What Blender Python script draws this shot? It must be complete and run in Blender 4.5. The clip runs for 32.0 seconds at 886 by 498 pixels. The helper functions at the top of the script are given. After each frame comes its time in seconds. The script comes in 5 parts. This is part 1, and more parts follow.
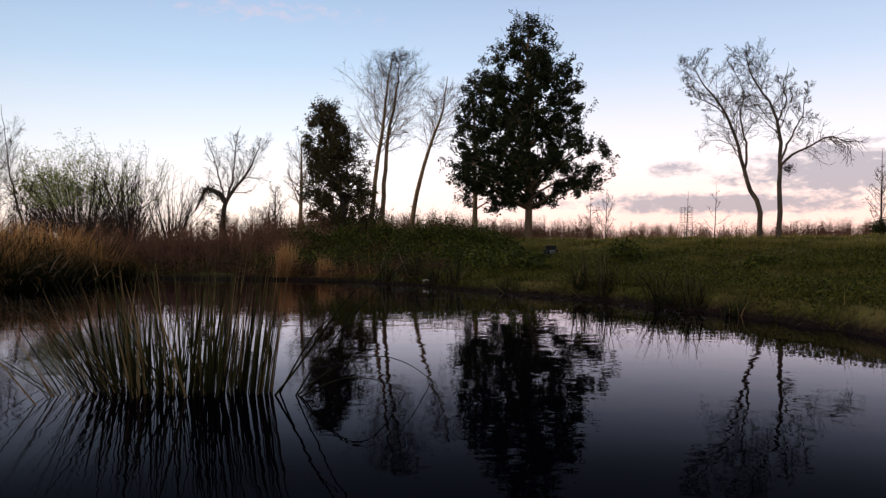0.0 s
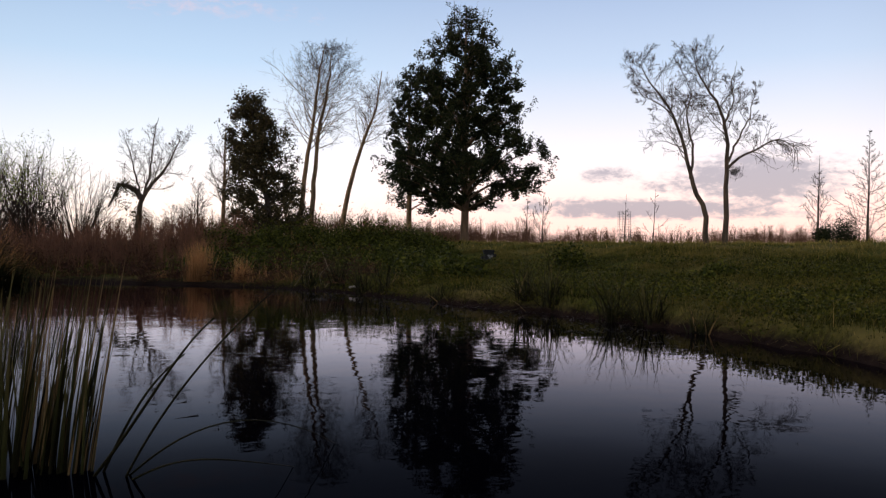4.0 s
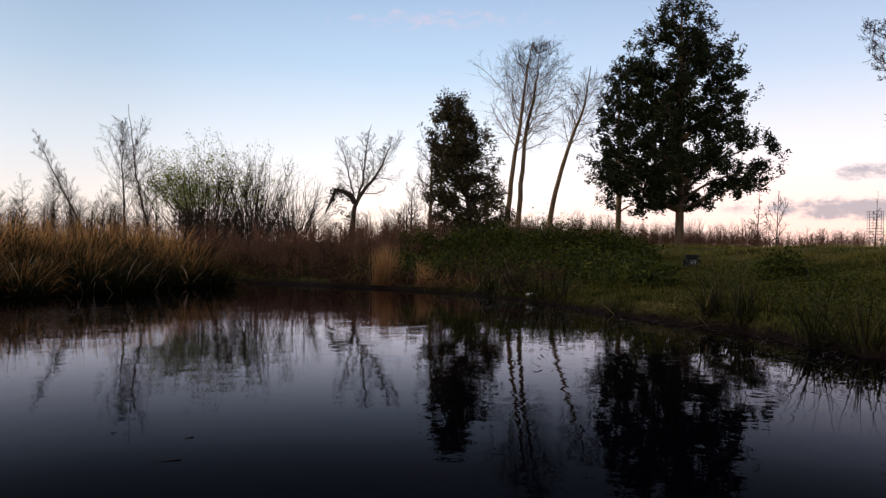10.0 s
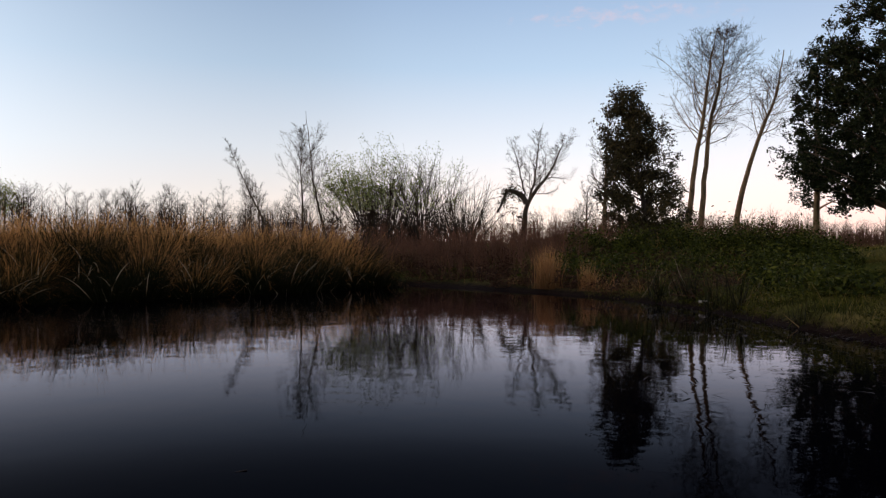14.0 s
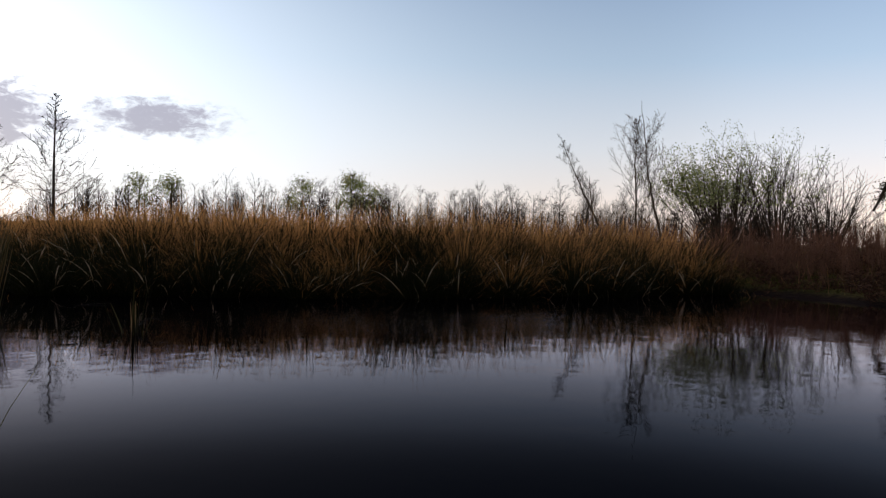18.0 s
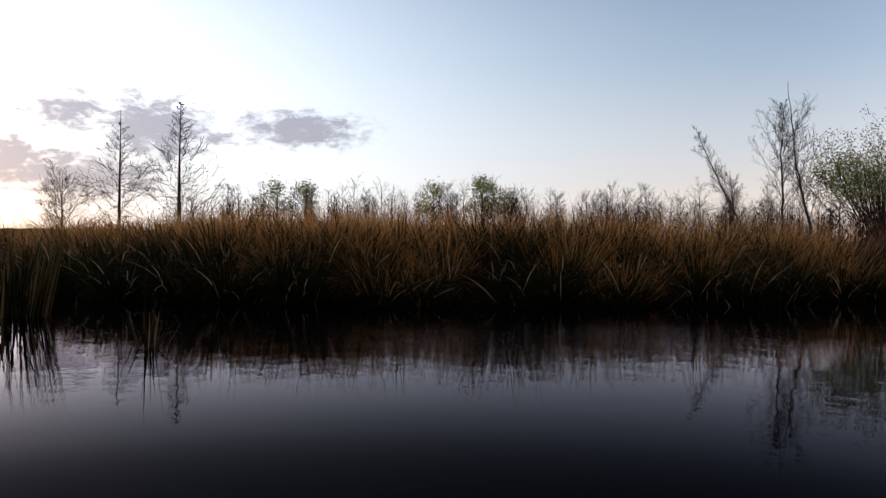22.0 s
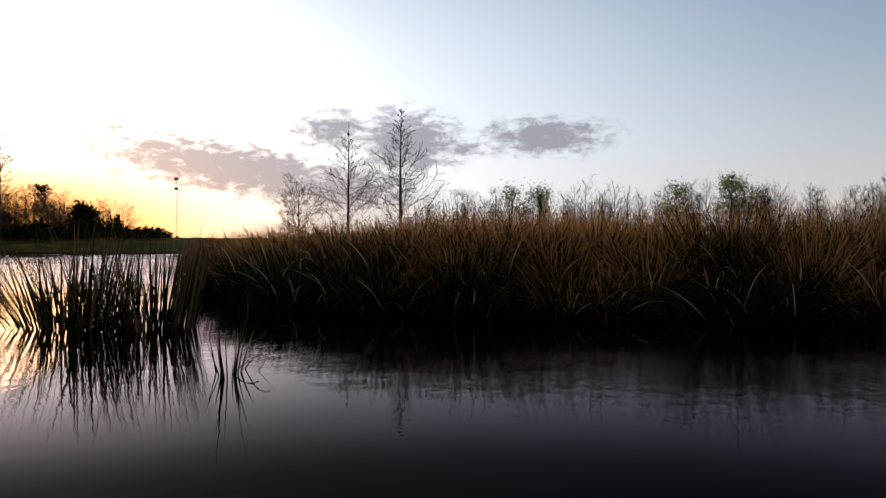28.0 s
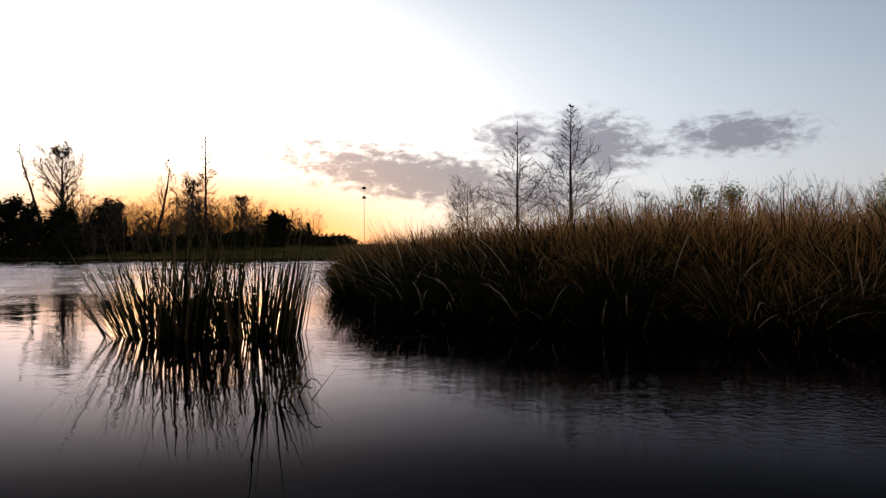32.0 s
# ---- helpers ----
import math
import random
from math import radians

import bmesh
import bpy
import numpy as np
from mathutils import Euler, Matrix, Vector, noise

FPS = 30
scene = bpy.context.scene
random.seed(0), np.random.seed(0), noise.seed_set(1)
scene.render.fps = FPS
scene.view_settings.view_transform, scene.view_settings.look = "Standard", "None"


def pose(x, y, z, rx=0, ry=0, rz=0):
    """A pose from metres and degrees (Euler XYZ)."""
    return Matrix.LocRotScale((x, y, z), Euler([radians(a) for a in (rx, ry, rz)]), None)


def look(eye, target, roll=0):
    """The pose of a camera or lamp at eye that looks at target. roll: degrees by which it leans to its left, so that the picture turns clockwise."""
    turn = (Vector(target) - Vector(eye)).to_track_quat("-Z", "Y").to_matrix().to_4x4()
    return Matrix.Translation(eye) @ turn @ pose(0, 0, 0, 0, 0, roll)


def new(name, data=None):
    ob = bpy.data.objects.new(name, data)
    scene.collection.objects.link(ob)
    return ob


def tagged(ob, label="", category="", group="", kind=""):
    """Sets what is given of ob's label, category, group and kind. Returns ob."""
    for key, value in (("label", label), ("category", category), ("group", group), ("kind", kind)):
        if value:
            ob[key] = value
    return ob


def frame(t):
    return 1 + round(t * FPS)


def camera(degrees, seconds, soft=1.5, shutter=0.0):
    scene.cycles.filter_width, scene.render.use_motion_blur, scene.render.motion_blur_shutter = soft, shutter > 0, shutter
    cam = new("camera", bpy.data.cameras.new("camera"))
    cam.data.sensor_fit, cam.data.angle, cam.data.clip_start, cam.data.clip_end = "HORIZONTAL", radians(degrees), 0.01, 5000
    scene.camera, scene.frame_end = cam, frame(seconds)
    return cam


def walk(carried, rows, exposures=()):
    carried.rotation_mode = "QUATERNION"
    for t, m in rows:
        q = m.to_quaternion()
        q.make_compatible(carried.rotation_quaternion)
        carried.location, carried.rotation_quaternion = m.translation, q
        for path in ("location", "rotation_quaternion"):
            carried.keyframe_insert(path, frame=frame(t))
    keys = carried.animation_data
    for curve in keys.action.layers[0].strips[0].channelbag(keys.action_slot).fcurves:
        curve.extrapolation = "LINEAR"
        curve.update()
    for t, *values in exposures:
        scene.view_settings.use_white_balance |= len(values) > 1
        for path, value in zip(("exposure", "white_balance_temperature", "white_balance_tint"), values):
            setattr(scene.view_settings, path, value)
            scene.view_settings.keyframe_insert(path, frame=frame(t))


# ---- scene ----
# ---- camera: seconds, x, y, z, yaw, pitch, roll ----
PATH = [
    (0, -0.000, 0.000, 1.078, 0.02, -0.42, -0.34),
    (0.5, -0.007, 0.280, 1.086, -1.38, -0.43, -0.21),
    (1, -0.007, 0.550, 1.093, -2.67, -0.44, -0.08),
    (1.5, 0.000, 0.801, 1.098, -3.73, -0.43, 0.05),
    (2, 0.017, 1.033, 1.102, -4.52, -0.41, 0.14),
    (2.5, 0.038, 1.252, 1.105, -5.13, -0.37, 0.22),
    (4.5, 0.202, 1.876, 1.116, -4.07, -0.26, 0.38),
    (5, 0.290, 1.982, 1.128, -2.88, -0.26, 0.40),
    (5.5, 0.383, 2.083, 1.138, -1.61, -0.25, 0.42),
    (6, 0.482, 2.179, 1.144, -0.25, -0.23, 0.43),
    (6.5, 0.585, 2.276, 1.145, 1.15, -0.22, 0.43),
    (7, 0.689, 2.381, 1.142, 2.55, -0.21, 0.44),
    (7.5, 0.792, 2.499, 1.139, 3.94, -0.20, 0.45),
    (8, 0.890, 2.629, 1.135, 5.31, -0.19, 0.46),
    (8.5, 0.981, 2.768, 1.132, 6.72, -0.18, 0.45),
    (9, 1.058, 2.910, 1.130, 8.25, -0.17, 0.45),
    (9.5, 1.121, 3.051, 1.129, 9.95, -0.16, 0.45),
    (10, 1.174, 3.187, 1.130, 11.79, -0.15, 0.46),
    (10.5, 1.223, 3.316, 1.132, 13.63, -0.14, 0.46),
    (11, 1.273, 3.439, 1.137, 15.37, -0.14, 0.47),
    (11.5, 1.324, 3.559, 1.142, 16.96, -0.14, 0.49),
    (12, 1.373, 3.675, 1.147, 18.46, -0.16, 0.48),
    (12.5, 1.412, 3.791, 1.152, 19.91, -0.17, 0.43),
    (13, 1.436, 3.909, 1.157, 21.35, -0.17, 0.36),
    (13.5, 1.448, 4.031, 1.162, 22.82, -0.14, 0.27),
    (15.5, 1.186, 4.698, 1.175, 34.41, -0.59, 1.50),
    (16, 1.073, 4.955, 1.167, 37.94, -0.55, 1.57),
    (16.5, 0.957, 5.219, 1.157, 41.39, -0.54, 1.62),
    (17, 0.839, 5.486, 1.145, 44.56, -0.54, 1.61),
    (17.5, 0.721, 5.745, 1.133, 47.24, -0.55, 1.55),
    (18, 0.603, 5.992, 1.122, 49.35, -0.54, 1.47),
    (18.5, 0.484, 6.228, 1.112, 50.97, -0.53, 1.40),
    (19, 0.364, 6.457, 1.103, 52.24, -0.51, 1.33),
    (19.5, 0.241, 6.681, 1.096, 53.30, -0.51, 1.26),
    (20, 0.115, 6.898, 1.090, 54.31, -0.50, 1.18),
    (20.5, -0.013, 7.107, 1.084, 55.41, -0.49, 1.11),
    (21, -0.139, 7.307, 1.078, 56.66, -0.48, 1.06),
    (21.5, -0.259, 7.500, 1.074, 57.97, -0.47, 0.98),
    (22, -0.368, 7.679, 1.072, 59.26, -0.46, 0.90),
    (22.5, -0.461, 7.842, 1.072, 60.49, -0.45, 0.85),
    (23, -0.540, 7.991, 1.075, 61.67, -0.45, 0.84),
    (23.5, -0.607, 8.134, 1.079, 62.89, -0.45, 0.84),
    (24, -0.673, 8.271, 1.084, 64.18, -0.45, 0.80),
    (24.5, -0.746, 8.405, 1.088, 65.55, -0.45, 0.75),
    (25, -0.835, 8.537, 1.091, 67.02, -0.44, 0.71),
    (25.5, -0.936, 8.670, 1.092, 68.55, -0.42, 0.69),
    (27.5, -1.592, 9.236, 1.069, 75.16, -0.27, 0.31),
    (28, -1.780, 9.360, 1.058, 76.79, -0.24, 0.26),
    (28.5, -1.972, 9.483, 1.047, 78.45, -0.21, 0.20),
    (29, -2.170, 9.603, 1.036, 80.14, -0.16, 0.12),
    (29.5, -2.374, 9.718, 1.025, 81.87, -0.11, 0.04),
    (30, -2.581, 9.829, 1.014, 83.63, -0.06, -0.04),
    (30.5, -2.788, 9.935, 1.003, 85.39, -0.01, -0.11),
    (31, -2.993, 10.037, 0.992, 87.09, 0.04, -0.15),
    (31.5, -3.195, 10.138, 0.981, 88.64, 0.10, -0.18),
    (32, -3.395, 10.237, 0.969, 90.05, 0.15, -0.21),
]

cam = camera(58.5, 32.0, soft=1.3)
walk(cam, [(t, pose(x, y, z, 90 + p, -r, a)) for t, x, y, z, a, p, r in PATH],
     exposures=[(0, 0.06), (9, 0.06), (13, -0.03), (16, -0.1), (19, -0.2), (25, -0.38), (28, -0.64), (32, -0.92)])

# ---- world: dusk sky, sun just over the horizon ----
SUN_YAW, SUN_UP = 107.0, 2.6          # degrees left of +y, degrees over the horizon


def nodes_of(tree):
    tree.nodes.clear()
    def add(kind, ins=None, op=None, interp=None, rgba=False, blend=None):
        n = tree.nodes.new(kind)
        if op:
            n.operation = op
        if interp:
            n.interpolation_type = interp
        if rgba:
            n.data_type = "RGBA"
        if blend:
            n.blend_type = blend
        for key, val in (ins or {}).items():
            if isinstance(val, bpy.types.NodeSocket):
                tree.links.new(val, n.inputs[key])
            else:
                n.inputs[key].default_value = val
        return n
    return add


def math_chain(add):
    def m(op, a, b=0.0, c=0.0):
        return add("ShaderNodeMath", op=op, ins={0: a, 1: b, 2: c}).outputs[0]
    return m


world = bpy.data.worlds.new("dusk")
scene.world = world
world.use_nodes = True
add = nodes_of(world.node_tree)
m = math_chain(add)
sky = add("ShaderNodeTexSky")
sky.sky_type, sky.sun_disc = "NISHITA", False
sky.sun_elevation, sky.sun_rotation = radians(SUN_UP), radians(-SUN_YAW)
sky.altitude, sky.air_density, sky.dust_density, sky.ozone_density = 20.0, 1.0, 0.6, 3.0
way = add("ShaderNodeTexCoord").outputs["Generated"]
xyz = add("ShaderNodeSeparateXYZ", ins={0: way}).outputs
left = m("MULTIPLY", m("ARCTAN2", m("MULTIPLY", xyz[0], -1.0), xyz[1]), 57.2958)
up = m("MULTIPLY", m("ARCSINE", xyz[2]), 57.2958)
plane_co = add("ShaderNodeCombineXYZ", ins={0: m("MULTIPLY", left, 0.2), 1: m("MULTIPLY", up, 0.42), 2: 0.0}).outputs[0]
puff = add("ShaderNodeTexNoise", ins={"Vector": plane_co, "Scale": 3.8, "Detail": 9.0, "Roughness": 0.64, "Distortion": 0.3}).outputs["Fac"]


def banks(rows):
    """Soft cloud banks: yaw, height, half width, half height in degrees, slope, weight."""
    total = None
    for a, e, wa, we, slope, weight in rows:
        da = m("SUBTRACT", left, a)
        de = m("SUBTRACT", m("SUBTRACT", up, e), m("MULTIPLY", da, slope))
        q = m("ADD", m("POWER", m("DIVIDE", da, wa), 2.0), m("POWER", m("DIVIDE", de, we), 2.0))
        g = m("MULTIPLY", m("EXPONENT", m("MULTIPLY", q, -0.7)), weight)
        total = g if total is None else m("MAXIMUM", total, g)
    return total


def cover(rows, lo, hi):
    b = banks(rows)
    v = m("ADD", b, m("MULTIPLY", m("MULTIPLY", m("SUBTRACT", puff, 0.5), 2.5), m("MINIMUM", m("MULTIPLY", b, 2.2), 1.0)))
    return add("ShaderNodeMapRange", interp="SMOOTHSTEP", ins={0: v, 1: lo, 2: hi, 3: 0.0, 4: 1.0}).outputs[0]


grey_bank = cover([(69.6, 7.8, 4.2, 1.2, 0.0, 1.15), (75.2, 6.9, 1.4, 0.6, 0.0, 0.9), (79.4, 7.4, 3.4, 2.0, 0.0, 1.25),
                   (84.5, 8.2, 3.0, 1.3, 0.0, 1.0), (91.0, 5.2, 9.0, 1.7, 0.16, 1.3), (84.0, 4.0, 5.5, 1.5, 0.0, 1.2),
                   (-19.0, 2.6, 8.0, 0.6, 0.02, 1.4), (-26.5, 4.6, 4.2, 1.5, 0.0, 1.4), (-16.5, 5.0, 1.8, 0.5, 0.0, 0.9), (-21.5, 4.2, 2.5, 0.5, 0.0, 0.9)], 0.2, 1.05)
pink_bank = cover([(12.0, 16.0, 9.0, 0.9, 0.02, 0.7), (5.0, 18.0, 8.0, 1.0, 0.0, 0.6), (97.0, 5.6, 5.0, 0.7, 0.1, 0.8),
                   (0.0, 2.5, 10.0, 0.7, 0.0, 0.55)], 0.4, 1.3)
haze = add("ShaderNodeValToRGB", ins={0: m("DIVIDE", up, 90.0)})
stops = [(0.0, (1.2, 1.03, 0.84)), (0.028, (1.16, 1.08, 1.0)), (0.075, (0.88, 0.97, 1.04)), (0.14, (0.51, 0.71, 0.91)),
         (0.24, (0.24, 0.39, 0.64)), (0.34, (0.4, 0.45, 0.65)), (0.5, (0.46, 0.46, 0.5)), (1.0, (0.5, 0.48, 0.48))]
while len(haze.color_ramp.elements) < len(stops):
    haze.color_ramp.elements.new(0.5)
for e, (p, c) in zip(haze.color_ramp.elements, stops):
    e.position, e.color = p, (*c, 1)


def blend(fac, c1, c2):
    return add("ShaderNodeMix", rgba=True, ins={0: fac, 6: c1, 7: c2}).outputs[2]


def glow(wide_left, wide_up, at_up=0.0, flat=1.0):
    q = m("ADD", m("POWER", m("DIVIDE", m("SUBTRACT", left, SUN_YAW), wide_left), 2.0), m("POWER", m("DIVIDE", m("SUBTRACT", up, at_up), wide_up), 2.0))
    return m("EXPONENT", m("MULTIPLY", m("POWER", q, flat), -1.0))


# the sky fades into dusk on the side away from the sun
away = m("ABSOLUTE", m("WRAP", m("SUBTRACT", left, SUN_YAW), 180.0, -180.0))
fade = add("ShaderNodeMapRange", interp="SMOOTHSTEP", ins={0: away, 1: 136.0, 2: 168.0, 3: 0.0, 4: 0.8}).outputs[0]
east = add("ShaderNodeMapRange", interp="SMOOTHSTEP", ins={0: away, 1: 92.0, 2: 122.0, 3: 0.0, 4: 1.0}).outputs[0]
rosy = m("MULTIPLY", east, m("EXPONENT", m("MULTIPLY", m("POWER", m("DIVIDE", up, 4.2), 2.0), -1.0)))
gain = add("ShaderNodeFloatCurve", ins={1: m("DIVIDE", away, 180.0)})
curve = gain.mapping.curves[0]
for at_x, at_y in ((0.14, 0.9), (0.27, 0.76), (0.37, 0.76), (0.45, 0.93), (0.52, 1.0), (0.62, 1.0)):
    curve.points.new(at_x, at_y)
curve.points[0].location, curve.points[-1].location = (0.0, 0.9), (1.0, 0.92)
gain.mapping.update()
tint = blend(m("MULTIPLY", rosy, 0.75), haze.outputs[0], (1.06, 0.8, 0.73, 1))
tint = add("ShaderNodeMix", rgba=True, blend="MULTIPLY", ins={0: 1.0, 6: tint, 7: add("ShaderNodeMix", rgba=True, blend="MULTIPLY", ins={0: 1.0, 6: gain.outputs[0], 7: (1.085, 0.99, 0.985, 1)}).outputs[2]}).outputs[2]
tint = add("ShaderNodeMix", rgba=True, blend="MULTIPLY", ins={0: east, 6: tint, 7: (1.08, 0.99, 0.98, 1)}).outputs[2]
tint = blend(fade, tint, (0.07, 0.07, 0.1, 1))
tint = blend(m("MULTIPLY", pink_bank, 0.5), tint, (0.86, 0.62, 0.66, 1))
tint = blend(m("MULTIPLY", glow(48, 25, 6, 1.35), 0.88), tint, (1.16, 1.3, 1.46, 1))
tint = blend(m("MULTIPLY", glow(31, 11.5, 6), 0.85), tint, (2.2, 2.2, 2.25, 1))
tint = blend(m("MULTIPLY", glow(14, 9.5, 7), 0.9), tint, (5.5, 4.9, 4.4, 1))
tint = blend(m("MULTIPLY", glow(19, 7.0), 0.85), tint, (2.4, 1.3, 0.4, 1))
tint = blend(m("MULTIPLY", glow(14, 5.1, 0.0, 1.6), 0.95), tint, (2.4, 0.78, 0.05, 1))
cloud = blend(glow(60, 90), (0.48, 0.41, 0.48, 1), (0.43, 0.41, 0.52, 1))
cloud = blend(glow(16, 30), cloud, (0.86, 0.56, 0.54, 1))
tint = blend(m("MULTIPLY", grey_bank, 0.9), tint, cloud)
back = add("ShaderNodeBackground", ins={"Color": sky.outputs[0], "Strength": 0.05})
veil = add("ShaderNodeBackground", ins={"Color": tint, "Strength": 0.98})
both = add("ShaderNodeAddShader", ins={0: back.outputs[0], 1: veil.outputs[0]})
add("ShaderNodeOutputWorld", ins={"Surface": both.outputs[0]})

sun = new("sun", bpy.data.lights.new("sun", "SUN"))
sun.data.energy, sun.data.angle, sun.data.color = 0.32, radians(13.0), (1.0, 0.53, 0.16)
sun.matrix_world = look((0, 0, 0), (math.sin(radians(SUN_YAW)) * 50, -math.cos(radians(SUN_YAW)) * 50, -50 * math.tan(radians(SUN_UP))))

# ---- materials ----
def material(name, rough=0.7, spec=0.3):
    mat = bpy.data.materials.new(name)
    mat.use_nodes = True
    a = nodes_of(mat.node_tree)
    bsdf = a("ShaderNodeBsdfPrincipled", ins={"Roughness": rough, "Specular IOR Level": spec})
    out = a("ShaderNodeOutputMaterial", ins={"Surface": bsdf.outputs[0]})
    return mat, a, bsdf, mat.node_tree.links


def ramp(a, fac, stops, kind="LINEAR"):
    n = a("ShaderNodeValToRGB", ins={0: fac})
    n.color_ramp.interpolation = kind
    el = n.color_ramp.elements
    while len(el) < len(stops):
        el.new(0.5)
    for e, (p, c) in zip(el, stops):
        e.position, e.color = p, (*c, 1)
    return n.outputs[0]


def noise_of(a, scale, detail=4.0, rough=0.6, vector=None, stretch=None):
    co = vector or a("ShaderNodeTexCoord").outputs["Object"]
    if stretch:
        co = a("ShaderNodeMapping", ins={"Vector": co, "Scale": stretch}).outputs[0]
    return a("ShaderNodeTexNoise", ins={"Vector": co, "Scale": scale, "Detail": detail, "Roughness": rough}).outputs["Fac"]


def mix(a, fac, c1, c2, blend="MIX"):
    def col(c):
        return (*c, 1) if isinstance(c, tuple) else c
    return a("ShaderNodeMix", rgba=True, blend=blend, ins={0: fac, 6: col(c1), 7: col(c2)}).outputs[2]


def bump(a, bsdf, height, strength, dist=0.02):
    b = a("ShaderNodeBump", ins={"Height": height, "Strength": strength, "Distance": dist})
    bsdf.id_data.links.new(b.outputs[0], bsdf.inputs["Normal"])


def bark_material(name, dark, light, scale=9.0):
    mat, a, bsdf, links = material(name, 0.85, 0.2)
    n1 = noise_of(a, scale, 6, 0.65, stretch=(1, 1, 0.25))
    n2 = noise_of(a, 1.3, 3)
    c = ramp(a, n1, [(0.3, dark), (0.7, light)])
    c = mix(a, ramp(a, n2, [(0.45, (0, 0, 0)), (0.75, (0.5, 0.5, 0.5))]), c, tuple(0.6 * v for v in dark))
    links.new(c, bsdf.inputs["Base Color"])
    bump(a, bsdf, n1, 0.6, 0.03)
    return mat


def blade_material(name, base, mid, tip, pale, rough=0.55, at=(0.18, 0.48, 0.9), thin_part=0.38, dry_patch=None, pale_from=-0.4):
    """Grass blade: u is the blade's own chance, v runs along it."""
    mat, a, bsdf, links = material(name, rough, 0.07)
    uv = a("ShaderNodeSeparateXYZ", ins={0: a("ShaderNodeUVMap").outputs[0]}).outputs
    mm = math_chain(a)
    # dry runs from foot to tip colour; in REED it also carries shade
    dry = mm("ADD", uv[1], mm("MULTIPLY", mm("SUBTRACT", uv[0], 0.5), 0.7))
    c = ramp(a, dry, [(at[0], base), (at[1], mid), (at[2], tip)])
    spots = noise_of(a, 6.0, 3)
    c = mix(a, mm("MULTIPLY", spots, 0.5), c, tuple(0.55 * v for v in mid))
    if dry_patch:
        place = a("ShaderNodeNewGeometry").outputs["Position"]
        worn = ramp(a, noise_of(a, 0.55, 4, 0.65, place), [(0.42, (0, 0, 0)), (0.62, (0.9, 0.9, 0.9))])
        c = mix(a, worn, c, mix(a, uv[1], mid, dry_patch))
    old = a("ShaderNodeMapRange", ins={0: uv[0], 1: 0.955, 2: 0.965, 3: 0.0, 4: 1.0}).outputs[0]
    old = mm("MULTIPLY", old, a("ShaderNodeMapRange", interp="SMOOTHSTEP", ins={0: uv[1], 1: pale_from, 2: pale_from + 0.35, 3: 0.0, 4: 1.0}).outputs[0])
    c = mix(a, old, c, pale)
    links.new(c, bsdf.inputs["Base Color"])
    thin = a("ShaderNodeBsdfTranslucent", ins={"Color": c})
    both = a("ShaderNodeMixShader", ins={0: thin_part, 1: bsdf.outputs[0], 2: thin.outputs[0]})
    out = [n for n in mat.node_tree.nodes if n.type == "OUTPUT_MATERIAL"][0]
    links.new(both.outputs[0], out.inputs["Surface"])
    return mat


def leaf_material(name, c1, c2, c3, rough=0.45, thin_part=0.25):
    mat, a, bsdf, links = material(name, rough, 0.06)
    r = a("ShaderNodeNewGeometry").outputs["Random Per Island"]
    c = ramp(a, r, [(0.0, c1), (0.6, c2), (1.0, c3)])
    links.new(c, bsdf.inputs["Base Color"])
    thin = a("ShaderNodeBsdfTranslucent", ins={"Color": c})
    both = a("ShaderNodeMixShader", ins={0: thin_part, 1: bsdf.outputs[0], 2: thin.outputs[0]})
    out = [n for n in mat.node_tree.nodes if n.type == "OUTPUT_MATERIAL"][0]
    links.new(both.outputs[0], out.inputs["Surface"])
    return mat


BARK_GREY = bark_material("bark_grey", (0.035, 0.025, 0.018), (0.12, 0.085, 0.055))
BARK_DARK = bark_material("bark_dark", (0.035, 0.026, 0.02), (0.1, 0.075, 0.055))
BARK_BROWN = bark_material("bark_brown", (0.07, 0.042, 0.024), (0.2, 0.125, 0.07))
BARK_PALE = bark_material("bark_pale", (0.1, 0.065, 0.036), (0.32, 0.2, 0.1))
TWIG = bark_material("twig_bark", (0.024, 0.016, 0.01), (0.07, 0.046, 0.03), 20)
TWIG_RED = bark_material("twig_red_bark", (0.1, 0.044, 0.026), (0.22, 0.11, 0.06), 20)
TWIG_TAN = bark_material("twig_tan_bark", (0.12, 0.085, 0.05), (0.25, 0.18, 0.1), 20)
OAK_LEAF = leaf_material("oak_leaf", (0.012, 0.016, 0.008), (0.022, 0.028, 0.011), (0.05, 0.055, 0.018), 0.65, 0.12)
EVER_LEAF = leaf_material("ivy_leaf", (0.025, 0.022, 0.01), (0.055, 0.048, 0.02), (0.12, 0.085, 0.035), 0.6, 0.2)
WILLOW_LEAF = leaf_material("willow_leaf", (0.14, 0.18, 0.05), (0.27, 0.31, 0.09), (0.4, 0.4, 0.15), 0.5, 0.5)
SPRING_LEAF = leaf_material("spring_leaf", (0.16, 0.19, 0.05), (0.3, 0.34, 0.1), (0.46, 0.42, 0.14), 0.5, 0.6)
WEED_LEAF = leaf_material("weed_leaf", (0.014, 0.019, 0.003), (0.042, 0.052, 0.008), (0.13, 0.13, 0.022), 0.5, 0.25)
CLOVER_LEAF = leaf_material("clover_leaf", (0.018, 0.022, 0.004), (0.05, 0.056, 0.008), (0.13, 0.12, 0.018), 0.5, 0.25)
DEAD_LEAF = leaf_material("dead_leaf", (0.025, 0.013, 0.009), (0.06, 0.03, 0.018), (0.14, 0.075, 0.04), 0.7, 0.2)
